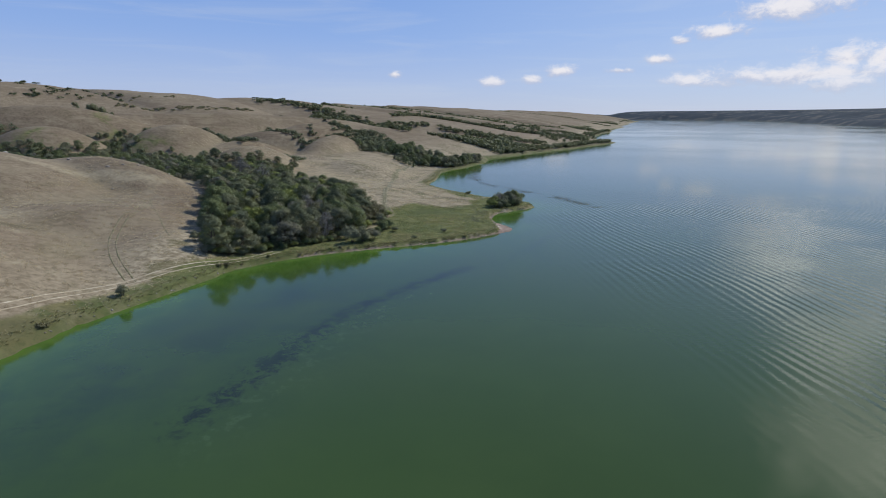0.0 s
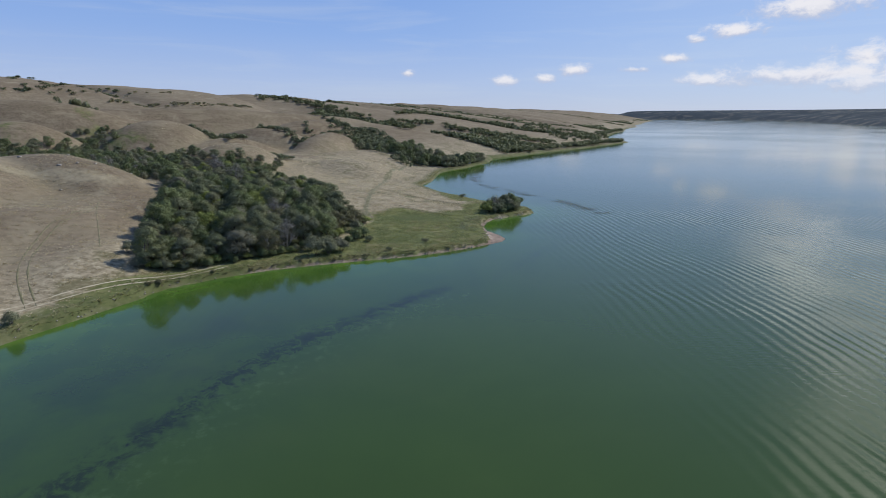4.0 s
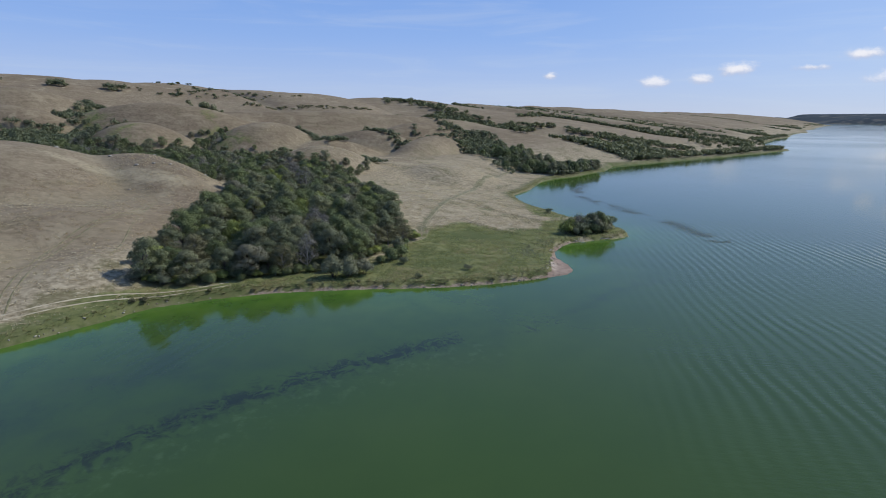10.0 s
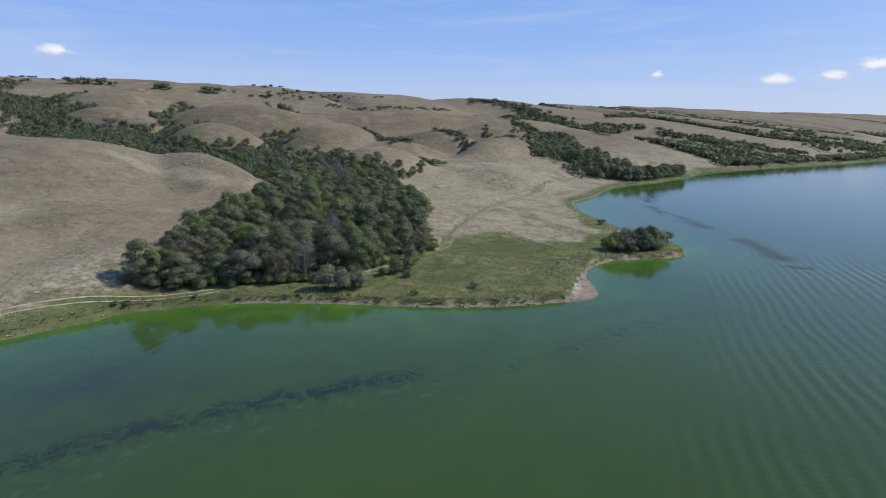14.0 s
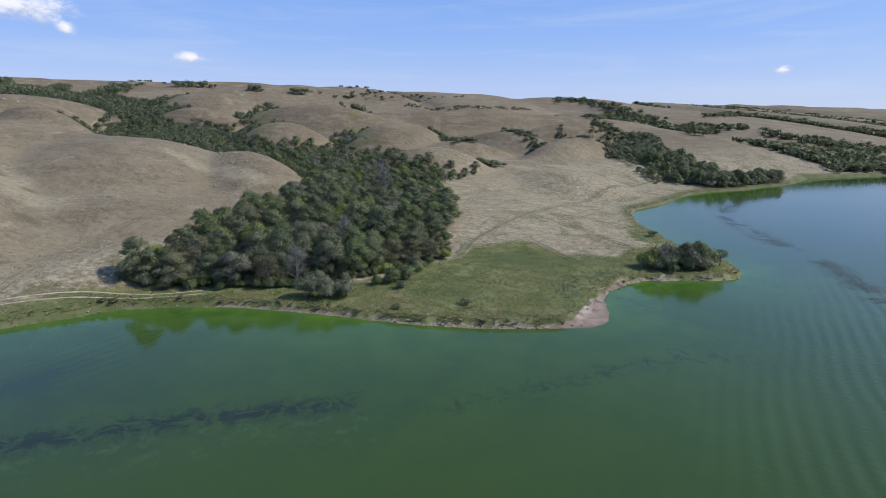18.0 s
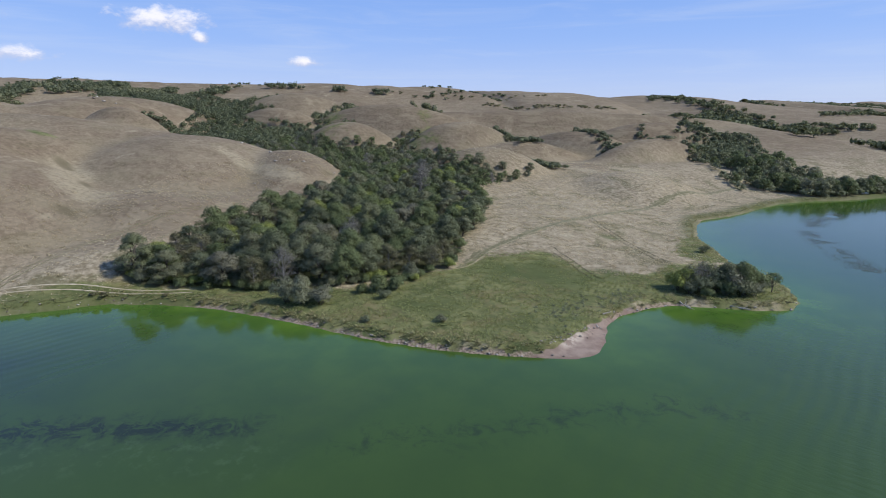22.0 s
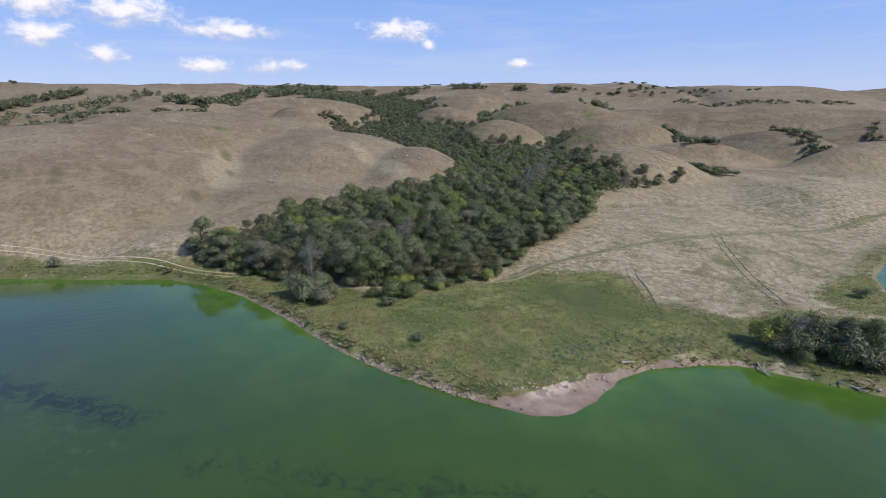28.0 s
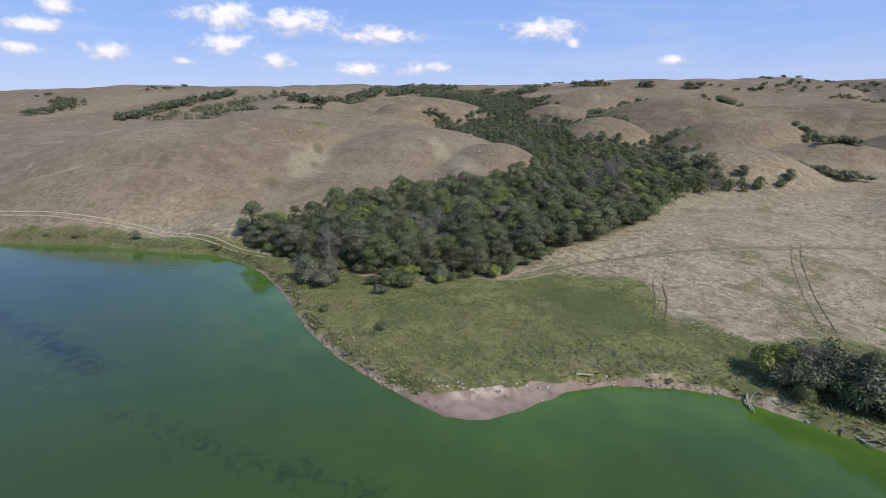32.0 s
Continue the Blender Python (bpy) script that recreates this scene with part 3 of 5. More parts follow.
m_rock = plain("pale_stone", (0.19, 0.165, 0.14), (0.44, 0.40, 0.35), 1.6)
m_dark_rock = plain("brown_stone", (0.10, 0.085, 0.07), (0.26, 0.21, 0.17), 1.8)
m_grass_green = leaf_material("meadow_grass", (0.215, 0.245, 0.092), (0.430, 0.440, 0.190), 0.5)
m_grass_dry = leaf_material("dry_grass", (0.520, 0.435, 0.285), (0.800, 0.700, 0.500), 0.5)
m_grass_bank = leaf_material("bank_grass", (0.200, 0.190, 0.090), (0.440, 0.400, 0.215), 0.5)
m_rut_pale = plain("pale_rut", (0.34, 0.28, 0.19), (0.56, 0.49, 0.36), 0.9)
m_rut_dark = plain("worn_turf", (0.075, 0.064, 0.034), (0.160, 0.134, 0.076), 0.7)
m_rut_faint = plain("trodden_straw", (0.200, 0.168, 0.100), (0.300, 0.255, 0.165), 0.6)
m_track = plain("trodden_turf", (0.125, 0.115, 0.056), (0.215, 0.190, 0.105), 0.5)
m_sage = leaf_material("silver_sage", (0.290, 0.300, 0.195), (0.480, 0.485, 0.345), 0.5)
m_mat = plain("floating_weed", (0.030, 0.042, 0.040), (0.075, 0.080, 0.066), 0.4)
m_white = plain("faded_white_paint", (0.52, 0.54, 0.56), (0.68, 0.70, 0.72), 1.5)

# ---------------------------------------------------------------- ground and water
GROVE = [(-65.5, 112), (-62.5, 105.5), (-59.5, 103.5), (-54, 106), (-46, 112), (-39, 116), (-32, 121.5), (-26, 129), (-20, 136), (-15, 144), (-17, 154), (-24, 165),
         (-26, 177), (-36, 196), (-54, 218), (-66, 243), (-95, 242), (-96, 218), (-84, 203), (-82, 188), (-76, 168), (-69, 145), (-66, 125)]
MEADOW = [(-60, 95), (-47, 103), (-26, 111), (0, 116), (20, 127), (25, 133), (24, 145), (24, 155), (34, 164), (46, 171), (44, 182), (33, 193),
          (24, 186), (20, 173), (13, 166), (4, 169), (-4, 171), (-12, 160), (-14, 150), (-22, 128), (-44, 116)]
MEADOW_FAR = [(22, 194), (27, 192), (34, 195), (27, 208), (20, 220), (18, 214)]
DARK_SPOTS = [(-105, 109.5, 5.5, 2.2), (-158, 127, 5, 2), (-133, 124, 5, 1.8), (-198, 69, 7, 2.5), (-36, 312, 4, 1.5), (14, 169, 3.5, 2), (-112, 133, 4, 1.5),
              (2, 157, 11, 9), (-8, 128, 6, 2.5), (-2, 133, 5, 3), (2, 197, 5, 3), (-78, 62, 6, 2.2), (-120, 76, 6, 2)]
PALE_SPOTS = [(-150, 126, 17, 5), (-128, 120, 20, 6), (-130, 171, 16, 3.5), (-88, 196, 6, 6), (-105, 172, 14, 4), (-45, 300, 18, 5), (-62, 326, 16, 4), (-30, 318, 14, 5)]
WEEDS = [(-47, 30), (-37, 48), (-32.5, 58), (-24, 68.5), (-17, 75.5), (-7, 84), (3, 90.5), (12, 95.5), (21.5, 104.5), (28, 113), (37, 124), (44, 126)]
WEEDS_NEAR = [(-66, 32), (-58, 48), (-50, 58), (-44, 66), (-36, 76)]
WEEDS_FAR = [(52, 296), (45, 275), (44, 254), (51, 230), (58, 211), (65, 196), (68, 182), (71, 165)]



def polygon_depth(x, y, ring):
    far, _ = line_distance(x, y, ring + ring[:1])
    return np.where(inside(x, y, ring), far, -far)


def ground_tones(x, y):
    dw, df = shore_distance(x, y), signed(x, y, FOOT, WEST_CORNERS)
    sand = beach(x, y)
    meadow = np.maximum(polygon_depth(x, y, MEADOW), polygon_depth(x, y, MEADOW_FAR))
    green = np.clip(0.55 + meadow / 7, 0, 1)
    strip = (0.62 - 0.14 * step(y, 176, 190)) * (1 - step(dw, 5.0 - 2.5 * (y > 180), 9.0 - 4 * (y > 180))) * (dw > -8)
    draw = np.zeros(x.shape)
    for line in [RAVINE] + BRANCHES:
        far, _ = line_distance(x, y, line)
        draw = np.maximum(draw, 0.5 * np.exp(-((far / 14) ** 2)))
    swale = np.exp(-(((x + 188) / 14) ** 2 + ((y - 130) / 6) ** 2))
    dark = np.zeros(x.shape)
    for sx, sy, a, b in DARK_SPOTS:
        ux, uy = (x - sx) / a, (y - sy) / b
        dark = np.maximum(dark, 1 - step(ux * ux + uy * uy + 0.55 * rolling(x, y, 6, 33, 3), 0.2, 1.35))
    pale = np.zeros(x.shape)
    for sx, sy, a, b in PALE_SPOTS:
        ux, uy = (x - sx) / a, (y - sy) / b
        pale = np.maximum(pale, 1 - step(ux * ux + uy * uy + 0.6 * rolling(x, y, 8, 37, 3), 0.1, 1.5))
    brush = 0.75 * step(dw, -6, -4) * (1 - step(dw, 3.0, 5.5)) * (1 - step(x, -46, -36)) * (1 - sand)
    brush = np.maximum(brush, 0.85 * step(dw, -6, -4) * (1 - step(dw, 3.0, 7.0)) * step(y, 200, 230))
    dark = np.maximum(dark, brush)
    de = signed(x, y, SHORE_EAST, [(9000, 9000), (9000, -9000)])
    own, round_about = height(x, y), 0.0
    knob, hilly = np.full(x.shape, 0.5), (df > 15) & (np.hypot(x + 100, y - 250) < 900)
    for ux, uy in ((13, 0), (-13, 0), (0, 13), (0, -13)):
        round_about = round_about + height(x[hilly] + ux, y[hilly] + uy) / 4
    knob[hilly] = np.clip(0.5 + (own[hilly] - round_about) / 3.2, 0, 1)
    return {
        "green": np.maximum(np.maximum(green, strip), np.maximum(draw, 0.7 * swale)) * (de < -60),
        "hill": step(df + 9 * rolling(x, y, 30, 19, 2) + 60 * step(-x, 60, 84) * (1 - step(y, 150, 190)), 16, 80), "dark": 0.85 * dark, "pale": pale, "knob": knob,
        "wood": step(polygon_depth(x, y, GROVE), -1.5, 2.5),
        "bank": np.maximum(0.95 * shore_strip(x, y) * (dw > -3) * (1 - step(dw, 0.5, 0.85)), (1 - step(dw, 0.35, 1.7)) * (dw > -3) * (1 - sand) * (0.10 + 0.16 * (x < -44) + 0.48 * step(x, -44, -30) * (1 - step(x, 22, 30)))),
        "sand": sand * (dw > -4), "crest": step(dw, 2.9, 3.6) * (y > 124), "wet": 1 - step(dw, 0.05, 0.55),
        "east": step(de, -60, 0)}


def water_tones(x, y):
    d = -shore_distance(x, y)
    # bright green by the shore: shallows, plus tree reflections put into the water's colour
    out = {"shallow": 0.95 * np.exp(-np.clip(d, 0, None) / 9.0) + 0.12 * np.exp(-np.clip(d, 0, None) / 50.0)}
    out["shallow"] = out["shallow"] * (1 - 0.65 * np.exp(-(((x - 14) / 24) ** 2) - ((y - 124) / 17) ** 2))
    far, _ = line_distance(x, y, WEEDS)
    near, _ = line_distance(x, y, WEEDS_NEAR)
    bay, _ = line_distance(x, y, WEEDS_FAR)
    fade = 1 - 0.35 * step(x, 2, 12)
    fade = fade * (1 - 0.8 * np.exp(-(((x - 7) / 4) ** 2)))
    out["weed"] = np.clip(np.maximum(np.exp(-((far / 3.6) ** 2)) * fade, np.maximum(0.35 * np.exp(-((near / 6) ** 2)), 0.55 * np.exp(-((bay / 5) ** 2)))), 0, 1)
    side, _ = line_distance(x, y, [(px + 3.6, py - 3.2) for px, py in WEEDS[:7]])
    out["rim"] = np.exp(-((side / 3.0) ** 2))
    out["drift"] = np.maximum(0.75 * np.exp(-((near / 17) ** 2)), 0.35 * np.exp(-((far / 12) ** 2)) * (x < 10))
    band = step(x, 26 - 10 * (y < 90), 62 - 16 * (y < 90)) * (1 - 0.7 * step(x, 100, 170)) * (1 - step(y, 150, 200))
    cove = 0.16 * np.exp(-(((x + 40) / 14) ** 2 + ((y - 84) / 11) ** 2))
    out["wave"] = np.clip(band + cove + 0.04, 0, 1)
    return out


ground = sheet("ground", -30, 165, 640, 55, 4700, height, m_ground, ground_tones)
tagged(ground, "dry tawny prairie hills with a green shore meadow", "ground", kind="structure")
water = sheet("water", 10, 100, 300, 75, 4700, lambda x, y: 0 * x, m_water, water_tones)
tagged(water, "calm green lake water with sunken weed beds", "water", kind="structure")


# ---------------------------------------------------------------- helpers for things
def mesh_of(name, co, faces, mat, smooth=False, normals=None):
    """A mesh from arrays of corners and of faces with equal numbers of corners."""
    faces = np.asarray(faces, np.int32)
    me = bpy.data.meshes.new(name)
    me.vertices.add(len(co))
    me.vertices.foreach_set("co", np.asarray(co, np.float32).ravel())
    me.loops.add(faces.size)
    me.loops.foreach_set("vertex_index", faces.ravel())
    me.polygons.add(len(faces))
    me.polygons.foreach_set("loop_start", np.arange(0, faces.size, faces.shape[1], dtype=np.int32))
    me.update(calc_edges=True)
    if smooth or normals is not None:
        me.polygons.foreach_set("use_smooth", np.ones(len(faces), bool))
    if normals is not None:
        me.normals_split_custom_set_from_vertices(normals.tolist())
    me.materials.append(mat)
    return me


def child(name, me, parent, label=""):
    ob = new(name, me)
    ob.parent = parent
    return tagged(ob, label)


def leaf_cards(gen, lobes, count, size, up=0.25, shell=0.55):
    """Small bent leaf sprays in and on rounded lobes (x, y, z, rx, ry, rz)."""
    lobes = np.asarray(lobes, float)
    weight = (lobes[:, 3] * lobes[:, 4] * lobes[:, 5]) ** 0.75
    pick = gen.choice(len(lobes), count, p=weight / weight.sum())
    way = gen.normal(size=(count, 3))
    way /= np.linalg.norm(way, axis=1, keepdims=True)
    way[:, 2] = np.where(way[:, 2] < -0.35, -0.5 * way[:, 2], way[:, 2])
    reach = shell + (1.06 - shell) * gen.random(count) ** 0.55
    mid = lobes[pick, :3] + way * lobes[pick, 3:] * reach[:, None]
    nor = way + gen.normal(size=(count, 3)) * 0.55 + np.array([0, 0, up])
    nor /= np.linalg.norm(nor, axis=1, keepdims=True)
    a = np.cross(nor, gen.normal(size=(count, 3)))
    a /= np.linalg.norm(a, axis=1, keepdims=True)
    b = np.cross(nor, a)
    s = size * (0.55 + 0.9 * gen.random((count, 1)))
    long = 1.0 + 0.6 * gen.random((count, 1))
    tip = nor * s * 0.25
    co = np.stack([mid - a * s * long, mid - b * s * 0.6 + tip, mid + a * s * long, mid + b * s * 0.6 + tip], 1).reshape(-1, 3)
    i = np.arange(count)[:, None] * 4
    return co, np.concatenate([i, i + 1, i + 2, i + 3], 1), np.repeat(soft_normals(gen, way, count), 4, 0)


def soft_normals(gen, way, count):
    """Leaf sprays take the light as the rounded lobe that they sit on."""
    nor = way + gen.normal(size=(count, 3)) * 0.30 + np.array([0, 0, 0.25])
    return nor / np.linalg.norm(nor, axis=1, keepdims=True)


def limb(gen, a, b, ra, rb, bend=0.12, rings=5, sides=6):
    """A bent tapered stem from a to b."""
    a, b = np.asarray(a, float), np.asarray(b, float)
    t = np.linspace(0, 1, rings)[:, None]
    sway = gen.normal(size=3) * np.linalg.norm(b - a) * bend
    mid = a + (b - a) * t + sway * (t * (1 - t)) * 2
    axis = (b - a) / (np.linalg.norm(b - a) + 1e-9)
    u = np.cross(axis, (0.31, 0.87, 0.38))
    u /= np.linalg.norm(u)
    v = np.cross(axis, u)
    ang = np.linspace(0, 2 * np.pi, sides, endpoint=False)
    r = (ra + (rb - ra) * t)[:, :, None]
    co = (mid[:, None] + r * (np.cos(ang)[None, :, None] * u + np.sin(ang)[None, :, None] * v)).reshape(-1, 3)
    i = np.arange(rings * sides).reshape(rings, sides)
    j = np.roll(i, -1, 1)
    return co, np.stack([i[:-1], j[:-1], j[1:], i[1:]], -1).reshape(-1, 4)


def joined(pieces):
    co, faces, rest, at = [], [], [], 0
    for c, f, *more in pieces:
        co.append(c)
        faces.append(np.asarray(f) + at)
        rest += more
        at += len(c)
    return (np.concatenate(co), np.concatenate(faces)) + ((np.concatenate(rest),) if rest else ())


def build_tree(seed, tall, wide, leaves, size, mat, crown_from=0.28, bare=0.0, label="", category="tree", name="tree", crown_name="crown"):
    """One tree: an empty at its foot, a trunk with limbs and a crown of many leaf sprays."""
    gen = np.random.default_rng(seed)
    root = new(name)
    root.empty_display_size = 0.5
    lobes, stems = [], []
    top = np.array([gen.normal() * 0.05 * tall, gen.normal() * 0.05 * tall, tall * 0.8])
    stems.append(limb(gen, (0, 0, -0.3), top, 0.028 * tall, 0.008 * tall, 0.06, 7, 7))
    lumps = 13 + int(gen.integers(0, 6))
    for k in range(lumps):
        ang = 2.4 * k + gen.random() * 0.9
        level = crown_from + (0.88 - crown_from) * ((k + 0.5) / lumps) + gen.normal() * 0.03
        out = wide * (0.72 * math.sin(math.pi * min(0.97, max(0.10, (level - crown_from + 0.22) / (1.18 - crown_from)))) + 0.08 * gen.normal())
        r = wide * (0.34 + 0.20 * gen.random())
        mid = np.array([out * math.cos(ang), out * math.sin(ang), level * tall])
        lobes.append((*mid, r, r * (0.85 + 0.3 * gen.random()), r * (0.70 + 0.25 * gen.random())))
        start = np.array([top[0] * level * 0.6, top[1] * level * 0.6, max(0.12, level - 0.26) * tall])
        stems.append(limb(gen, start, mid + (0, 0, 0.1 * r), 0.011 * tall, 0.003 * tall, 0.16, 4, 5))
    lobes.append((top[0], top[1], tall * 0.86, wide * 0.44, wide * 0.44, tall * 0.10))
    if bare:
        for k in range(int(90 * bare)):
            q = lobes[int(gen.integers(0, len(lobes)))]
            way = gen.normal(size=3)
            way /= np.linalg.norm(way)
            way[2] = abs(way[2]) * 0.8 + 0.1
            stems.append(limb(gen, q[:3], np.array(q[:3]) + way * q[3] * 1.25, 0.035, 0.008, 0.2, 3, 3))
    co, faces = joined(stems)
    child("trunk", mesh_of("trunk", co, faces, m_bark if not bare else m_twig, True), root, "grey-brown trunk with forking limbs")
    co, faces, normals = leaf_cards(gen, lobes, leaves, size)
    child(crown_name, mesh_of(crown_name, co, faces, mat, normals=normals), root)
    return tagged(root, label, category)


def build_shrub(seed, tall, wide, leaves, size, mat, label, name="shrub", group="", low=False):
    gen = np.random.default_rng(seed)
    root = new(name)
    lobes, stems = [], []
    for k in range(7):
        ang, out = 2.4 * k + gen.random(), wide * (0.15 + 0.5 * gen.random()) * (k > 0)
        r = wide * (0.38 + 0.2 * gen.random())
        mid = (out * math.cos(ang), out * math.sin(ang), tall * (0.34 + 0.3 * gen.random() + 0.12 * (k == 0)))
        lobes.append((*mid, r, r, tall * (0.26 + 0.1 * gen.random())))
        stems.append(limb(gen, (0.1 * mid[0], 0.1 * mid[1], -0.2), mid, 0.03 * tall / 2, 0.01, 0.15, 4, 4))
    for co, faces in [joined(stems)] if low else stems:
        child("stem", mesh_of("stem", co, faces, m_bark, True), root)
    co, faces, normals = leaf_cards(gen, lobes, leaves, size, 0.3, 0.4)
    child("foliage", mesh_of("foliage", co, faces, mat, normals=normals), root)
    return tagged(root, label, "shrub", group)


def scatter_in(gen, ring, gap, tries=6000, taken=()):
    """Places inside a ring, none nearer to another than gap."""
    pts = list(taken)
    xs, ys = [p[0] for p in ring], [p[1] for p in ring]
    cand = np.stack([gen.uniform(min(xs), max(xs), tries), gen.uniform(min(ys), max(ys), tries)], 1)
    cand = cand[inside(cand[:, 0], cand[:, 1], ring)]
    held = np.empty((0, 2)) if not pts else np.array(pts, float)
    out = []
    for c in cand:
        if len(held) == 0 or ((held - c) ** 2).sum(1).min() > gap * gap:
            held = np.vstack([held, c])
            out.append((float(c[0]), float(c[1])))
    return out


used = set()


def plant(proto, x, y, scale, turn, sink=0.15, tall=1.0):
    """The first call stands the built thing itself in its place; later calls stand copies."""
    m = Matrix.Translation((x, y, float(lie(np.array([x]), np.array([y]))[0]) - sink)) @ Matrix.Rotation(turn, 4, "Z") @ Matrix.Diagonal((scale, scale, scale * tall, 1))
    if proto.name not in used:
        used.add(proto.name)
        proto.matrix_basis = m
        return proto
    made = copy_thing(proto, Matrix.Identity(4))
    made.matrix_basis = m
    return made


# ---------------------------------------------------------------- the grove
GROUP = "trees of the grove by the shore"
green_a = [build_tree(11 + k, 9.4, 3.7, 8200, 0.122, m_leaf, label="dark green leafy ash tree standing in the dense grove", name="ash_tree") for k in range(4)]
green_b = [build_tree(31 + k, 8.9, 3.6, 7800, 0.120, m_leaf_dark, label="dull olive-green tree with a rounded crown in the grove", name="elm_tree") for k in range(3)]
bright = [build_tree(51 + k, 8.0, 3.5, 7000, 0.118, m_leaf_bright, 0.15, label="yellow-green leafy maple tree at the grove's sunny edge", name="maple_tree") for k in range(2)]
grey = [build_tree(61 + k, 8.4, 3.0, 2100, 0.085, m_twig, 0.2, 1.0, label="half-dead grey tree with bare twiggy branches in the grove", name="dead_tree") for k in range(2)]
olive = [build_tree(71 + k, 8.2, 3.1, 3800, 0.110, m_leaf_brown, 0.22, 0.5, label="thin brownish tree with sparse leaves in the grove", name="thin_tree") for k in range(2)]
gen = np.random.default_rng(7)
spots = scatter_in(gen, GROVE, 4.2)
# trees of a kind that stand out: x, y, which
MARKED = [(-34, 119, "grey"), (-38, 117, "olive"), (-30, 122, "olive"), (-22, 141, "olive"), (-19, 147, "olive"), (-41, 148, "grey"), (-36, 143, "grey"),
          (-68, 206, "grey"), (-63, 199, "grey"), (-72, 212, "grey"), (-58, 128, "bright"), (-53, 132, "bright"), (-60, 134, "bright"), (-30, 176, "bright"),
          (-37, 190, "bright"), (-43, 198, "bright"), (-46, 205, "bright"), (-33, 170, "bright"), (-48, 158, "bright"), (-44, 162, "bright")]
kinds = {"grey": grey, "olive": olive, "bright": bright}
for k, (x, y) in enumerate(spots):
    near = [q for q in MARKED if (q[0] - x) ** 2 + (q[1] - y) ** 2 < 2.9 ** 2]
    roll = gen.random()
    if near:
        family = kinds[near[0][2]]
    else:
        family = green_a if roll < 0.52 else green_b if roll < 0.86 else bright if roll < 0.93 else olive
    proto = family[int(gen.integers(0, len(family)))]
    lean = 0.80 if x < -50 and y < 122 else 0.86 if y < 125 else 0.62 if y > 188 else 0.76 if y > 168 or (x > -31 and y > 138) else 1.0
    lean = 1.12 if near and near[0][2] == "grey" else lean
    tagged(plant(proto, x, y, math.sqrt(lean) * float(gen.uniform(0.82, 1.1)), float(gen.uniform(0, 6.28)), tall=math.sqrt(lean) * float(gen.uniform(0.84, 1.06))), group=GROUP)

# bushes along the grove's edge and out in the meadow
bush_green = build_shrub(81, 2.6, 2.0, 2400, 0.092, m_leaf, "low green leafy bush at the edge of the grove")
bush_grey = build_shrub(82, 3.2, 2.2, 2400, 0.092, m_leaf_grey, "grey-green willow bush beside the shore meadow")
bush_dull = build_shrub(83, 2.8, 2.1, 2400, 0.092, m_leaf_dark, "dull dark green bush among the trees")
bush_bright = build_shrub(84, 2.4, 2.0, 2400, 0.092, m_leaf_bright, "bright yellow-green bush in the sun")
ring = GROVE[:12]
for k in range(len(ring) - 1):
    (ax, ay), (bx, by) = ring[k], ring[k + 1]
    steps = int(math.hypot(bx - ax, by - ay) / 1.5)
    for j in range(steps):
        f = (j + gen.random()) / steps
        kind = (bush_green, bush_dull, bush_green, bush_bright, bush_grey)[int(gen.integers(0, 5))]
        x, y = ax + (bx - ax) * f + gen.normal() * 1.3, ay + (by - ay) * f + gen.normal() * 1.3
        tagged(plant(kind, x, y, float(gen.uniform(0.55, 1.05)), float(gen.uniform(0, 6.28))), group="bushes round the grove")
for x, y, s, kind in ((-26.5, 116.5, 1.5, bush_grey), (-23.5, 117.5, 1.4, bush_grey), (-20.5, 119.5, 1.3, bush_dull), (-22.5, 121, 1.1, bush_green), (-28, 121, 1.2, bush_grey),
                      (-17, 130.5, 1.3, bush_green), (-15, 133, 1.2, bush_green), (-19, 128, 0.8, bush_green), (-13.5, 128.5, 0.7, bush_dull), (-8.5, 114.6 + 4, 0.45, bush_dull),
                      (1.5, 126, 0.5, bush_dull), (-71.5, 77.5, 0.8, bush_grey)):
    plant(kind, x, y, s, s * 7.0)

# ---------------------------------------------------------------- the wooded point
for x, y, s, kind in ((27.6, 166.6, 1.25, bush_bright), (29.2, 168.8, 1.2, bush_grey), (30.2, 165.6, 0.9, bush_dull), (31.5, 170.5, 1.35, bush_grey), (32.2, 167.2, 1.15, bush_dull),
                      (34.0, 169.8, 1.5, bush_dull), (34.6, 172.6, 1.2, bush_grey), (35.8, 168.5, 1.1, bush_green), (36.8, 171.5, 1.6, bush_dull), (38.6, 170.2, 1.2, bush_green),
                      (38.8, 173.2, 1.5, bush_green), (40.2, 171.6, 0.9, bush_dull), (33.0, 165.2, 0.7, bush_green), (37.0, 175.0, 1.2, bush_grey), (40.8, 174.8, 0.8, bush_grey), (28.4, 172.0, 0.8, bush_grey)):
    tagged(plant(kind, x, y, 1.1 * s, s * 9.0, tall=1.15), group="bushes on the wooded point")
for x, y, s, proto in ((31.2, 168.6, 0.52, grey[0]), (35.2, 171.0, 0.50, green_b[0]), (37.8, 172.2, 0.52, green_a[1]), (28.8, 167.4, 0.45, bright[0]), (33.4, 171.8, 0.45, grey[1])):
    tagged(plant(proto, x, y, 1.25 * s, s * 11.0), "small scrubby tree on the wooded point", group="bushes on the wooded point")
lone = build_tree(95, 4.2, 1.45, 1500, 0.08, m_leaf, 0.5, label="lone small tree with thin trunk near the point's tip")
plant(lone, 42.3, 175.8, 1.0, 0.6)
plant(bush_dull, 25.4, 201.0, 0.75, 1.0)

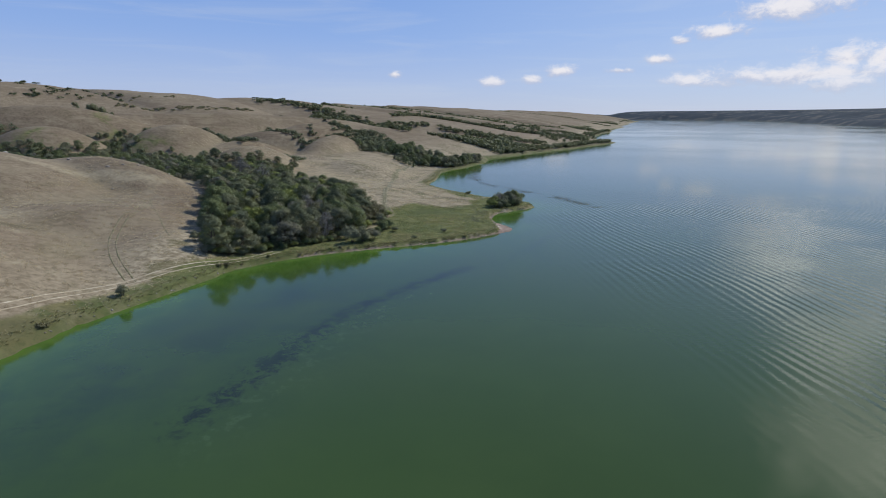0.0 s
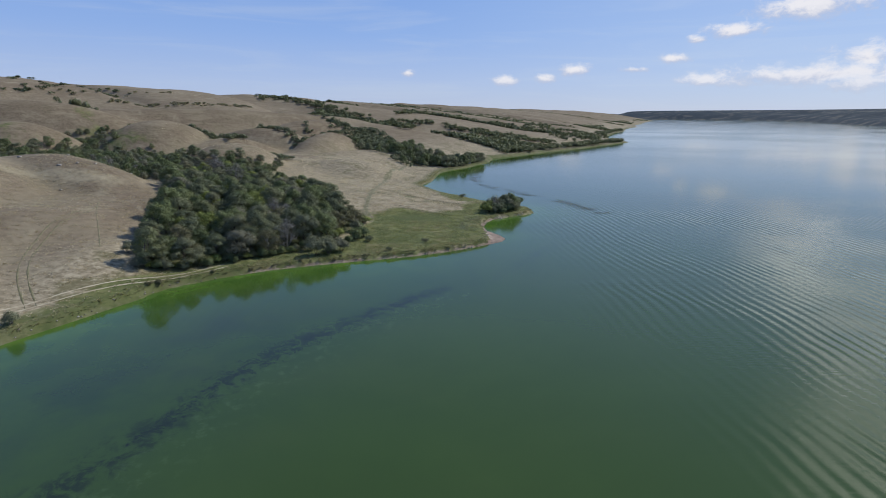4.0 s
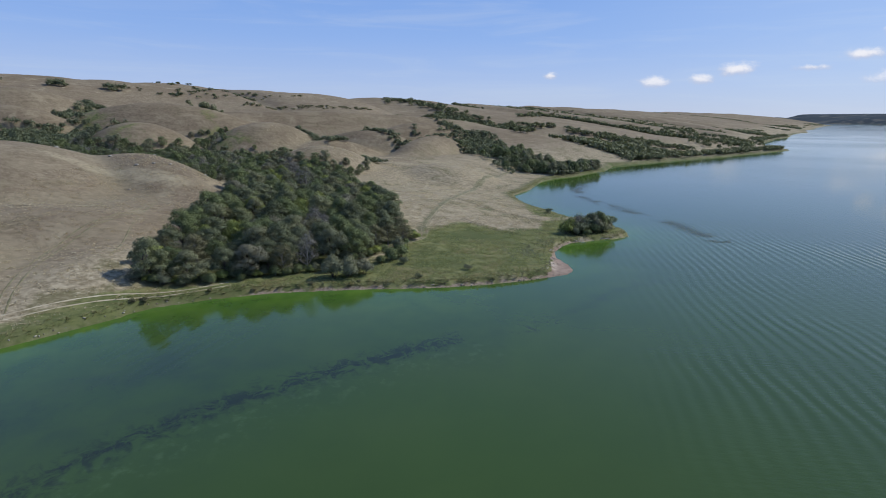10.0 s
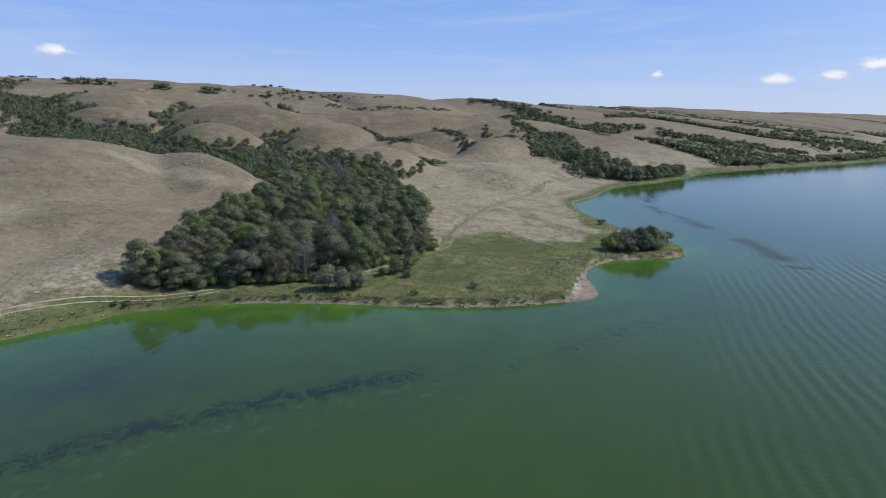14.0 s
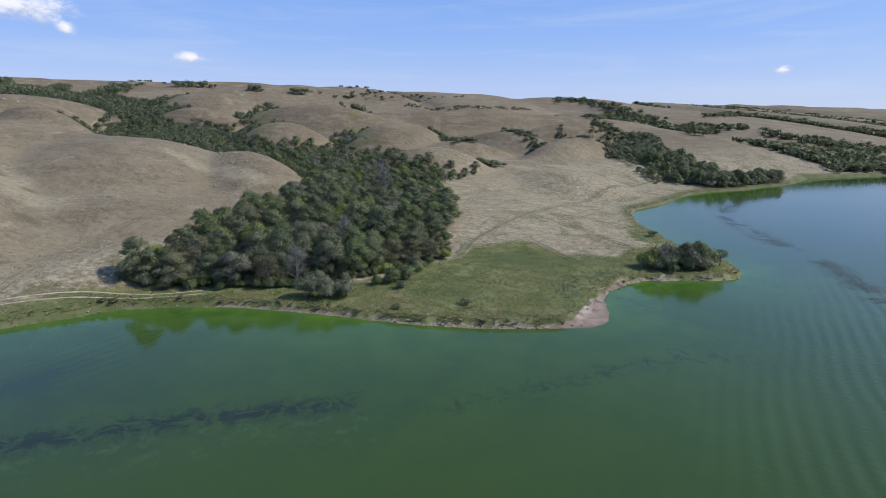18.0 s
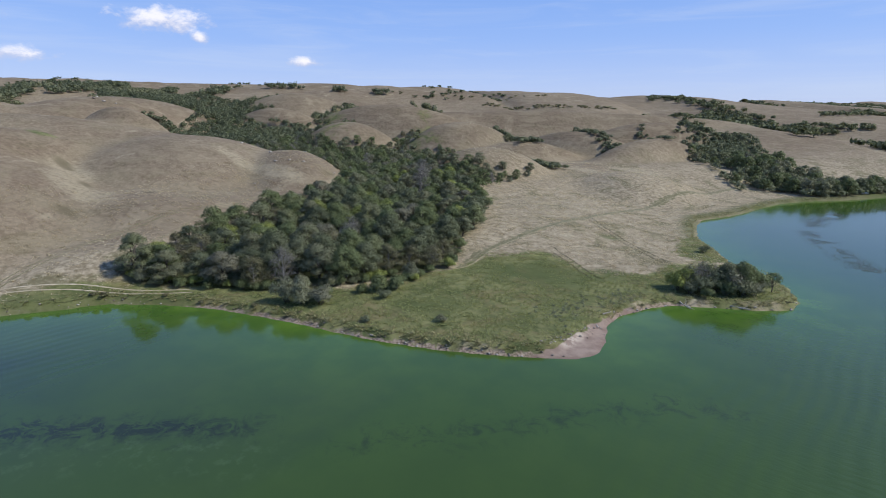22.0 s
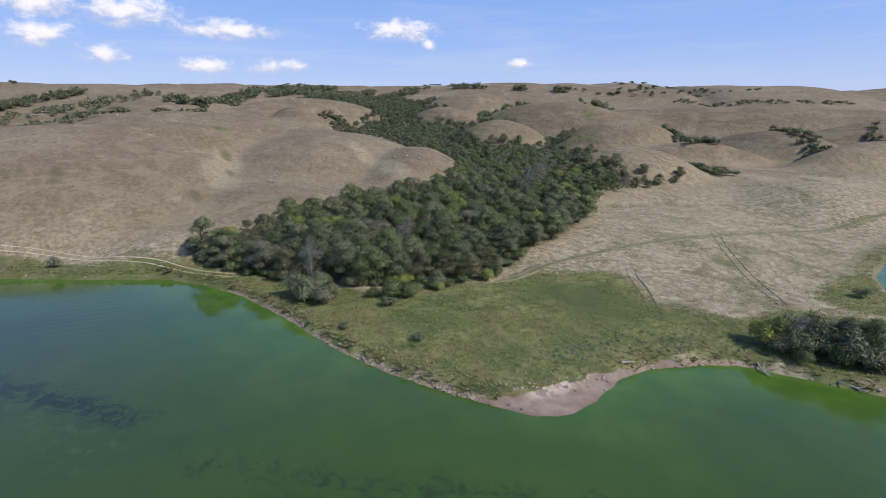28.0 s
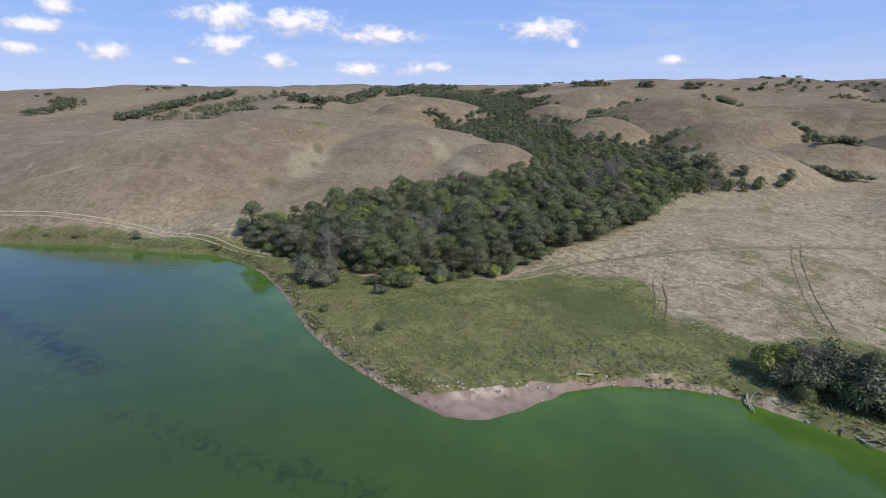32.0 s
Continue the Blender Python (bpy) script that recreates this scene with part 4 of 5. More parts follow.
# a dead tree fallen from the bank into the water
snag = new("fallen_snag")
snag.location = (30.6, 161.0, 0.35)
g2 = np.random.default_rng(5)
co, faces = joined([limb(g2, (-1.6, 1.2, 0.3), (1.2, -1.0, -0.2), 0.13, 0.06, 0.08, 6, 7)])
child("trunk", mesh_of("trunk", co, faces, m_dead, True), snag)
for tip in ((1.9, -0.2, 0.9), (0.9, -1.8, 0.55), (2.0, -1.5, 0.1), (0.3, -0.9, 1.2), (-0.2, 0.9, 1.0)):
    co, faces = limb(g2, (0.5, -0.45, 0.0), tip, 0.055, 0.015, 0.18, 5, 5)
    child("branch", mesh_of("branch", co, faces, m_dead, True), snag)
tagged(snag, "bleached dead branch leaning from the bank into the water", "driftwood")
for n_log, (x, y, turn, size) in enumerate(((38.4, 165.6, -0.2, 1.0), (36.9, 165.2, -0.5, 0.7), (21.5, 146.2, 1.0, 0.5))):
    co, faces = joined([limb(g2, (-2.0 * size, 0, 0.1), (2.0 * size, 0.3, 0.12), 0.14, 0.07, 0.06, 6, 7), limb(g2, (0.6 * size, 0, 0.1), (1.3 * size, 0.9 * size, 0.4), 0.05, 0.02, 0.1, 4, 5)])
    log = new("driftwood_log", mesh_of("driftwood_log", co, faces, m_dead, True))
    log.matrix_basis = Matrix.Translation((x, y, max(0.0, ground_at(x, y)))) @ Matrix.Rotation(turn, 4, "Z")
    tagged(log, "bleached driftwood log lying along the waterline", "driftwood", "driftwood on the shore")

# ---------------------------------------------------------------- ravine woods and far thickets
def bend_points(line, gap):
    """Evenly spaced places along a line."""
    pts = []
    for (ax, ay), (bx, by) in zip(line[:-1], line[1:]):
        steps = max(1, int(math.hypot(bx - ax, by - ay) / gap))
        pts += [(ax + (bx - ax) * k / steps, ay + (by - ay) * k / steps) for k in range(steps)]
    return pts + [line[-1]]


def belt(gen, line, half, per_metre):
    """Random places in a belt along a line, thinning out at its edges."""
    out = []
    for (ax, ay), (bx, by) in zip(line[:-1], line[1:]):
        long = math.hypot(bx - ax, by - ay)
        ux, uy = (bx - ax) / long, (by - ay) / long
        for _ in range(max(1, int(long * per_metre))):
            s, side = gen.random() * long, float(np.clip(gen.normal() * 0.48, -1, 1)) * half
            out.append((ax + ux * s - uy * side, ay + uy * s + ux * side))
    return out


ravine_a = [build_tree(101 + k, 7.0, 3.2, 2600, 0.165, m_leaf, 0.12, label="green tree in the wooded ravine between the hills", name="poplar_tree") for k in range(3)]
ravine_b = [build_tree(111 + k, 6.0, 3.1, 2400, 0.160, m_leaf_dark, 0.10, label="dull green low tree in the wooded ravine", name="willow_tree") for k in range(3)]
ravine_c = [build_tree(121, 5.8, 2.5, 900, 0.12, m_twig, 0.15, 0.8, label="bare grey tree in the wooded ravine", name="bare_tree")]
gen = np.random.default_rng(17)
seen = []


def near_lines(x, y, lines):
    return np.min([line_distance(x, y, line)[0] for line in lines], axis=0)


cand = np.stack([gen.uniform(-430, -55, 16000), gen.uniform(195, 405, 16000)], 1)
lift = over_floor(cand[:, 0], cand[:, 1])
main, side = near_lines(cand[:, 0], cand[:, 1], [RAVINE]), near_lines(cand[:, 0], cand[:, 1], BRANCHES)
beyond = []
fits = (((main < 46) & (lift < gen.uniform(1.2, 5.0, len(cand)))) | ((side < 16) & (lift < gen.uniform(2.5, 8.0, len(cand))))) & (polygon_depth(cand[:, 0], cand[:, 1], GROVE) < -1)
for (x, y), m in zip(cand[fits], main[fits]):
    if seen and min((x - a) ** 2 + (y - b) ** 2 for a, b in seen) < (3.4 if x > -230 else 4.2) ** 2:
        continue
    seen.append((x, y))
    if x < -205:
        beyond.append((x, y))
        continue
    roll = gen.random()
    proto = (ravine_a if roll < 0.5 else ravine_b if roll < 0.93 else ravine_c)
    low = 0.85 if m < 24 else 0.60
    tagged(plant(proto[int(gen.integers(0, len(proto)))], x, y, low * float(gen.uniform(0.6, 1.1)), float(gen.uniform(0, 6.28))), group="trees of the wooded ravine")
lake_a = [build_tree(141 + k, 7.0, 3.2, 1800, 0.20, m_leaf, 0.12, label="green tree in the wood that reaches down to the lake", name="aspen_tree") for k in range(2)]
lake_b = [build_tree(151 + k, 6.0, 3.1, 1600, 0.20, m_leaf_dark, 0.10, label="dull green low tree in the lakeside wood", name="alder_tree") for k in range(2)]
wood_beyond = []
LAKE_WOOD = [(74, 374), (60, 352), (48, 342), (36, 338), (28, 350), (18, 366), (6, 384), (-6, 408), (-16, 440), (-26, 470)]
for line, half, dense in ((LAKE_WOOD, 22, 1.5), (LAKE_WOOD[:5], 12, 0.9)):
    for x, y in belt(gen, line, half, dense):
        if min((x - a) ** 2 + (y - b) ** 2 for a, b in seen) < 3.0 ** 2 or shore_distance(np.array([x]), np.array([y]))[0] < 3:
            continue
        seen.append((x, y))
        if y > 395:
            wood_beyond.append((x, y))
            continue
        proto = (lake_a, lake_b)[int(gen.random() < 0.45)]
        tagged(plant(proto[int(gen.integers(0, 2))], x, y, float(gen.uniform(0.7, 1.15)), float(gen.uniform(0, 6.28))), group="trees of the lakeside wood")


def thicket(name, places, tall, wide, leaves, size, mat, label, seed):
    """Many shrubs too far off to be told apart, as one mesh."""
    gen = np.random.default_rng(seed)
    if not places:
        return None
    xs, ys = np.array([p[0] for p in places]), np.array([p[1] for p in places])
    zs = height(xs, ys)
    pieces = []
    for x, y, z in zip(xs, ys, zs):
        s = gen.uniform(0.6, 1.25)
        lobes = [(x + gen.normal() * wide * 0.35 * s, y + gen.normal() * wide * 0.35 * s, z + tall * s * gen.uniform(0.32, 0.55), wide * 0.55 * s, wide * 0.55 * s, tall * 0.42 * s) for _ in range(4)]
        pieces.append(leaf_cards(gen, lobes, leaves, size * (0.7 + 0.3 * s), 0.35, 0.3))
    co, faces, normals = joined(pieces)
    return tagged(new(name, mesh_of(name, co, faces, mat, normals=normals)), label, "thicket", kind="stuff")


thicket("ravine_wood", beyond, 5.4, 3.3, 300, 0.34, m_leaf_dark, "green trees filling the upper wooded ravine", 24)
thicket("upper_lake_wood", wood_beyond, 5.6, 2.9, 200, 0.40, m_leaf_dark, "dull green trees at the upper end of the lakeside wood", 25)
gen = np.random.default_rng(29)
under = [p for p in belt(gen, LAKE_WOOD, 24, 3.2) if shore_distance(np.array([p[0]]), np.array([p[1]]))[0] > 2.5]
thicket("wood_undergrowth", under, 3.6, 2.6, 70, 0.42, m_leaf_dark, "dense dull green undergrowth of the lakeside wood", 21)
under = belt(gen, RAVINE, 24, 1.6) + [p for line in BRANCHES for p in belt(gen, line, 12, 1.0)]
lift = over_floor([p[0] for p in under], [p[1] for p in under])
under = [p for p, d in zip(under, lift) if d < 3.0]
thicket("ravine_undergrowth", under, 3.0, 2.4, 70, 0.36, m_leaf, "dense green undergrowth along the ravine", 22)
gen = np.random.default_rng(23)
LOW = [([(-92, 301), (-78, 297), (-66, 292), (-56, 288)], 7, 2.6), ([(-126, 346), (-112, 340), (-97, 333), (-86, 326)], 9, 2.6), ([(-160, 352), (-146, 350), (-132, 346)], 6, 1.1),
       ([(-92, 380), (-76, 376), (-62, 364), (-54, 356)], 5, 1.3), ([(-60, 420), (-46, 392), (-30, 384)], 5, 0.5), ([(-272, 203), (-264, 212), (-256, 224), (-240, 238)], 6, 1.5),
       ([(-146, 276), (-136, 284), (-116, 274)], 4, 0.5)]
thicket("shrub_thicket", [p for line, half, dense in LOW for p in belt(gen, line, half, dense)], 3.0, 2.1, 150, 0.28, m_leaf_dark,
        "low dull green shrubs in the folds of the hills", 3)
BROWN = [([(-92, 382), (-82, 380), (-72, 374)], 4, 0.7), ([(-230, 500), (-180, 505), (-146, 515), (-125, 552)], 8, 0.6), ([(-240, 555), (-215, 560), (-190, 575)], 8, 0.2),
         ([(-340, 470), (-300, 500), (-260, 540)], 8, 0.08)]
thicket("brown_thicket", [p for line, half, dense in BROWN for p in belt(gen, line, half, dense)], 1.8, 2.2, 80, 0.36, m_leaf_brown, "brown-green low brush on the upland", 4)
thicket("hill_bush", [(-194 + gen.normal() * 4.2, 366 + gen.normal() * 3.2) for _ in range(16)], 5.4, 2.8, 260, 0.30, m_leaf, "dark green bush clump alone on the hillside", 5)
UPPER = [([(-366, 217), (-405, 240), (-445, 262), (-500, 300)], 10, 0.6), ([(-419, 294), (-440, 330), (-478, 375)], 9, 0.5), ([(-378, 358), (-392, 385)], 7, 0.5),          ([(-300, 388), (-285, 380), (-253, 366)], 8, 0.2), ([(-366, 272), (-410, 285), (-450, 300), (-500, 310)], 14, 0.9), ([(-350, 39), (-360, 60), (-372, 86), (-400, 110)], 14, 0.8),
         ([(-273, 67), (-285, 80), (-295, 95)], 9, 0.5), ([(-321, 152), (-345, 158), (-385, 165), (-425, 180)], 10, 0.8), ([(-440, 200), (-446, 246), (-470, 280)], 9, 0.5),
         ([(-380, 20), (-420, 60), (-460, 120)], 16, 0.6)]
thicket("upland_thicket", [p for line, half, dense in UPPER for p in belt(gen, line, half, dense)], 4.2, 2.8, 90, 0.50, m_leaf, "green brush and poplar clumps along the upland ravines", 6)
WOODS = [([(-400, -10), (-411, 4), (-440, 15), (-462, 40), (-480, 70)], 9, 1.3), ([(-456, -86), (-486, -66), (-525, -92)], 9, 0.8), ([(-400, 170), (-419, 188), (-440, 200)], 9, 1.2),
         ([(-413, 209), (-440, 235), (-470, 250)], 9, 1.0), ([(-480, 255), (-502, 281), (-510, 300)], 11, 1.6), ([(-480, 318), (-495, 335)], 10, 1.8),
         ([(-440, 340), (-464, 364), (-470, 385)], 13, 1.1), ([(-435, 402), (-405, 426)], 6, 0.7), ([(-372, 436), (-360, 446)], 5, 0.9), ([(-338, 458), (-328, 468)], 5, 0.9), ([(-312, 118), (-292, 140)], 3, 0.9)]
thicket("upland_wood", [p for line, half, dense in WOODS for p in belt(gen, line, half, dense)], 5.6, 3.2, 130, 0.50, m_leaf_dark, "dark green poplar woods in the upland draws", 12)
EDGE = [([(-262, 30), (-242, 48), (-236, 61), (-238, 76), (-236, 91)], 3, 0.7), ([(-252, 108), (-270, 118), (-288, 126)], 3, 0.6), ([(-281, 133), (-300, 140), (-318, 150)], 4, 0.6)]
thicket("draw_shrubs", [p for line, half, dense in EDGE for p in belt(gen, line, half, dense)], 2.0, 1.7, 110, 0.28, m_leaf_dark, "line of small shrubs along a shallow draw", 7)
FAR = [([(-148, 729), (-126, 740), (-77, 690), (-40, 632), (-13, 610)], 14, 0.8), ([(12, 592), (34, 590), (66, 596)], 8, 0.8), ([(26, 658), (55, 735), (84, 818)], 6, 0.4), ([(74, 585), (91, 570), (112, 545), (140, 520)], 12, 0.9),
       ([(-30, 470), (-50, 500), (-78, 532), (-102, 540)], 12, 0.7), ([(22, 495), (30, 505)], 6, 0.5), ([(107, 563), (133, 545), (155, 535), (185, 550)], 12, 1.0)]
thicket("far_thicket", [p for line, half, dense in FAR for p in belt(gen, line, half, dense)], 4.4, 3.2, 60, 0.68, m_far_leaf, "dark green brush in the farther ravines", 8)
SHORE_WOODS = [([(103, 440), (125, 458), (160, 492), (205, 530), (250, 576), (290, 618), (320, 645)], 9, 0.9), ([(208, 583), (240, 620), (266, 660), (300, 700), (325, 740)], 18, 0.35),
               ([(218, 745), (255, 711), (307, 741)], 12, 0.5), ([(345, 735), (390, 850), (470, 975), (560, 1120)], 14, 0.7)]
keep = [p for line, half, dense in SHORE_WOODS for p in belt(gen, line, half, dense)]
inland = shore_distance(np.array([p[0] for p in keep]), np.array([p[1] for p in keep]))
thicket("shore_woods", [p for p, d in zip(keep, inland) if d > 2], 4.8, 3.2, 70, 0.66, m_far_leaf, "dark green lakeside trees along the far shore", 9)
# brush in the gullies all along the valley side
cand = np.stack([gen.uniform(-400, 1900, 200000), 440 + 2500 * gen.random(200000) ** 1.8], 1)
df_c = signed(cand[:, 0], cand[:, 1], FOOT, WEST_CORNERS)
cand = cand[(df_c > 4) & (df_c < 620) & (cand[:, 0] > -70)]
cand = cand[(value_noise(cand[:, 0] / 90, cand[:, 1] / 90, 91) > -0.30) & (gully(cand[:, 0], cand[:, 1]) > 0.84)]
cand = cand[:6500]
thicket("valley_brush", [tuple(p) for p in cand], 4.2, 4.8, 15, 1.3, m_far_leaf, "dark brush filling the gullies of the far valley side", 10)
cand = np.stack([gen.uniform(-900, 200, 9000), gen.uniform(-300, 1100, 9000)], 1)
df_c = signed(cand[:, 0], cand[:, 1], FOOT, WEST_CORNERS)
cand = cand[(df_c > 330) & (value_noise(cand[:, 0] / 70, cand[:, 1] / 70, 95) > 0.66)][:380]
thicket("upland_brush", [tuple(p) for p in cand], 2.4, 3.4, 30, 0.8, m_far_leaf, "scattered brush on the high prairie", 11)

# ---------------------------------------------------------------- tracks and ruts
def ribbon(name, line, width, lift, mat, label, wobble=0.12, seed=1):
    """A worn strip that follows the ground along a smooth line."""
    gen = np.random.default_rng(seed)
    pts = np.array([line[0]] + list(line) + [line[-1]], float)
    mid = []
    for k in range(1, len(pts) - 2):
        p0, p1, p2, p3 = pts[k - 1:k + 3]
        for t in np.arange(0, 1, 1.0 / max(2, int(np.linalg.norm(p2 - p1) / 0.9))):
            mid.append(0.5 * (2 * p1 + (p2 - p0) * t + (2 * p0 - 5 * p1 + 4 * p2 - p3) * t * t + (3 * p1 - p0 - 3 * p2 + p3) * t ** 3))
    mid = np.array(mid)
    way = np.gradient(mid, axis=0)
    way /= np.linalg.norm(way, axis=1, keepdims=True)
    side = np.stack([-way[:, 1], way[:, 0]], 1)
    half = width / 2 * (1 + wobble * 2 * gen.normal(size=(len(mid), 1)).clip(-1.5, 1.5))
    ends = np.minimum(1, np.minimum(np.arange(len(mid)), np.arange(len(mid))[::-1]) / 6)[:, None]
    half = half * (0.25 + 0.75 * ends)
    rows = [mid + side * half * f for f in (-1, -0.4, 0.4, 1)]
    co = np.stack(rows, 1).reshape(-1, 2)
    z = lie(co[:, 0], co[:, 1]) + lift
    z[0::4] -= lift + 0.03
    z[3::4] -= lift + 0.03
    i = np.arange(len(mid) * 4).reshape(-1, 4)
    faces = np.concatenate([np.stack([i[:-1, k], i[1:, k], i[1:, k + 1], i[:-1, k + 1]], -1) for k in range(3)])
    return tagged(new(name, mesh_of(name, np.c_[co, z], faces, mat, True)), label, "track", kind="structure")


def offset(line, by):
    p = np.array(line, float)
    way = np.gradient(p, axis=0)
    way /= np.linalg.norm(way, axis=1, keepdims=True)
    return [tuple(q) for q in p + np.stack([-way[:, 1], way[:, 0]], 1) * by]


SHORE_TRACK = [(-112, 20), (-98, 44), (-86, 65), (-79, 77), (-70, 87.5), (-62, 96), (-53, 103), (-45.5, 110), (-38, 113.2), (-31, 115)]
FIELD_TRACK = [(-22, 140), (-13, 151), (-14.2, 166), (-13, 184), (-11.5, 200), (-9, 215), (-7, 235), (-3, 262), (4, 295), (10.3, 322), (20, 344)]
for by in (-0.85, 0.85):
    ribbon("track_rut", offset(SHORE_TRACK[:8], by), 0.34, 0.08, m_rut_pale, "pale bare wheel rut of the shore track", seed=3)
ribbon("field_track", FIELD_TRACK[1:], 3.0, 0.05, m_track, "trodden darker strip of the field track", 0.2, 4)
for by in (-0.75, 0.75):
    ribbon("track_rut", offset(FIELD_TRACK, by), 0.26, 0.09, m_rut_faint, "faint pale wheel rut of the field track", seed=5)
RUTS = [[(-3.5, 176), (-1, 173.5), (4.2, 170.2), (9, 166.2), (13.4, 162.4)], [(-12, 216), (-3, 206), (6, 197.5), (14.5, 190), (21.5, 184)],
        [(-72, 84), (-78, 93), (-82.5, 102), (-86, 112), (-87.5, 122), (-87.5, 132), (-89, 144), (-92, 155)]]
for line, worn in zip(RUTS, (m_rut_dark, m_rut_dark, m_track)):
    for by in (-0.8, 0.8):
        ribbon("wheel_rut", offset(line, by), 0.30, 0.06, worn, "dark wheel rut pressed into the dry grass", 0.3, 6)
ribbon("foot_path", [(-92, 156), (-87, 143), (-81.5, 131), (-76, 119), (-72, 110)], 0.35, 0.05, m_track, "narrow dark path through the dry grass", 0.3, 7)

# weed mats that reach the surface of the farther bay
gen = np.random.default_rng(77)
co = []
for line, half, per in ((WEEDS_FAR, 4.2, 75),):
    p = np.array(belt(gen, line, half, per))
    p = p[(value_noise(p[:, 0] / 4.5, p[:, 1] / 4.5, 15) + 0.5 * value_noise(p[:, 0] / 1.3, p[:, 1] / 1.3, 16) > -0.12)]
    co.append(p)
p = np.concatenate(co)
p = p[shore_distance(p[:, 0], p[:, 1]) < -1.5]
ang, size = gen.uniform(0, 6.28, len(p)), gen.uniform(0.05, 0.17, len(p))
corners = [np.c_[p[:, 0] + size * r * np.cos(ang + a), p[:, 1] + size * r * np.sin(ang + a), np.full(len(p), 0.012) + 0.01 * gen.random(len(p))] for a, r in ((0, 1.5), (1.3, 0.7), (3.0, 1.3), (4.4, 0.8))]
weed = new("weed_mat", mesh_of("weed_mat", np.stack(corners, 1).reshape(-1, 3), np.arange(len(p) * 4).reshape(-1, 4), m_mat))
tagged(weed, "brown water weed floating in broken mats", "weed", kind="stuff")

# ---------------------------------------------------------------- stones
def build_stone(seed, mat, label):
    gen = np.random.default_rng(seed)
    bm = bmesh.new()
    bmesh.ops.create_icosphere(bm, subdivisions=2, radius=0.5)
    push = gen.normal(size=(5, 3))
    for v in bm.verts:
        f = 1 + 0.16 * sum(math.sin(2.3 * float(np.dot(p, v.co)) + k) for k, p in enumerate(push)) / 2
        v.co = Vector((v.co.x * 1.25 * f, v.co.y * 0.95 * f, v.co.z * 0.62 * f))
    for f in bm.faces:
        f.smooth = gen.random() < 0.6
    me = bpy.data.meshes.new("stone")
    bm.to_mesh(me)
    bm.free()
    me.materials.append(mat)
    return me, label


stones = [build_stone(k, m_rock if k % 3 else m_dark_rock, "pale rounded field stone at the water's edge" if k % 3 else "brown rounded stone at the water's edge") for k in range(6)]


def stone(x, y, size, gen, group, label="", sink=0.2):
    me, text = stones[int(gen.integers(0, 6))]
    ob = new("stone", me)
    z = max(float(lie(np.array([x]), np.array([y]))[0]), -0.05)
    ob.matrix_basis = Matrix.Translation((x, y, z + size * (0.31 - sink))) @ Euler((gen.normal() * 0.15, gen.normal() * 0.15, gen.uniform(0, 6.28))).to_matrix().to_4x4() @ Matrix.Scale(size, 4)
    return tagged(ob, label or text, "stone", group)


gen = np.random.default_rng(41)
near_shore = [p for p in SHORE_NEAR if p[1] > 20 and p[1] < 200]
rows = bend_points(near_shore, 0.45)
weight_spots = [(-58, 90, 16, 0.5), (-12, 115, 8, 0.8), (-2, 117, 4, 0.6), (10, 121, 5, 0.9), (16, 124, 4, 0.9), (24, 153, 6, 0.9), (46, 172, 4, 1.2), (-70, 72, 14, 0.5), (27, 159, 4, 0.7)]
placed = 0
for x, y in rows:
    chance = 0.06 + sum(w * math.exp(-((x - a) ** 2 + (y - b) ** 2) / (r * r)) for a, b, r, w in weight_spots)
    if gen.random() < chance * 1.0 and placed < 290:
        ux, uy = gen.normal() * 0.5, gen.normal() * 0.5
        if not -0.1 < shore_distance(np.array([x + ux]), np.array([y + uy]))[0] < 1.3:
            continue
        stone(x + ux, y + uy, float(gen.uniform(0.12, 0.40)), gen, "stones along the shore")
        placed += 1
for k in range(46):
    t = k / 45
    x, y = 18.8 + 3.4 * t + gen.normal() * 0.55, 128.2 + 14 * t + gen.normal() * 0.5
    stone(x, y, float(gen.uniform(0.14, 0.36)), gen, "stones on the sandy spit", "small dark stone lying on the pink sand")
for x, y, s in ((-179, 196, 1.5), (-294, 189, 1.6), (-303, 194, 1.4), (-129, 187, 1.1), (-108, 180, 1.0), (-262, 92, 1.3), (-104, 183, 0.9), (-287, 191, 1.6), (-284, 196, 1.2), (-172, 199, 1.4),
                (-106, 164, 0.8), (-112, 177, 1.1), (-150, 188, 1.1), (-210, 190, 1.2), (-240, 185, 1.3), (-118, 195, 0.9), (-96, 190, 0.8)):
    stone(x, y, s, gen, "boulders on the hills", "pale boulder lying in the dry hill grass")

# ---------------------------------------------------------------- grasses
def tufts(name, xs, ys, tall, wide, blades, mat, label, seed):
    gen = np.random.default_rng(seed)
    n_t = len(xs)
    zs = lie(xs, ys)
    base = np.repeat(np.stack([xs, ys, zs - 0.03], 1), blades, 0)
    count = n_t * blades
    ang = gen.uniform(0, 2 * np.pi, count)
    out = np.stack([np.cos(ang), np.sin(ang), np.zeros(count)], 1)
    across = np.stack([-np.sin(ang), np.cos(ang), np.zeros(count)], 1)
    size = np.repeat(gen.uniform(0.55, 1.35, n_t), blades)[:, None]
    h = tall * size * gen.uniform(0.6, 1.1, (count, 1))
    foot = base + out * wide * 0.35 * size
    tip = foot + out * h * gen.uniform(1.2, 2.4, (count, 1)) + np.array([0, 0, 1]) * h
    w = wide * size * 0.5
    co = np.stack([foot - across * w, foot + across * w, tip], 1).reshape(-1, 3)
    return tagged(new(name, mesh_of(name, co, np.arange(count * 3).reshape(-1, 3), mat)), label, "grass", kind="stuff")


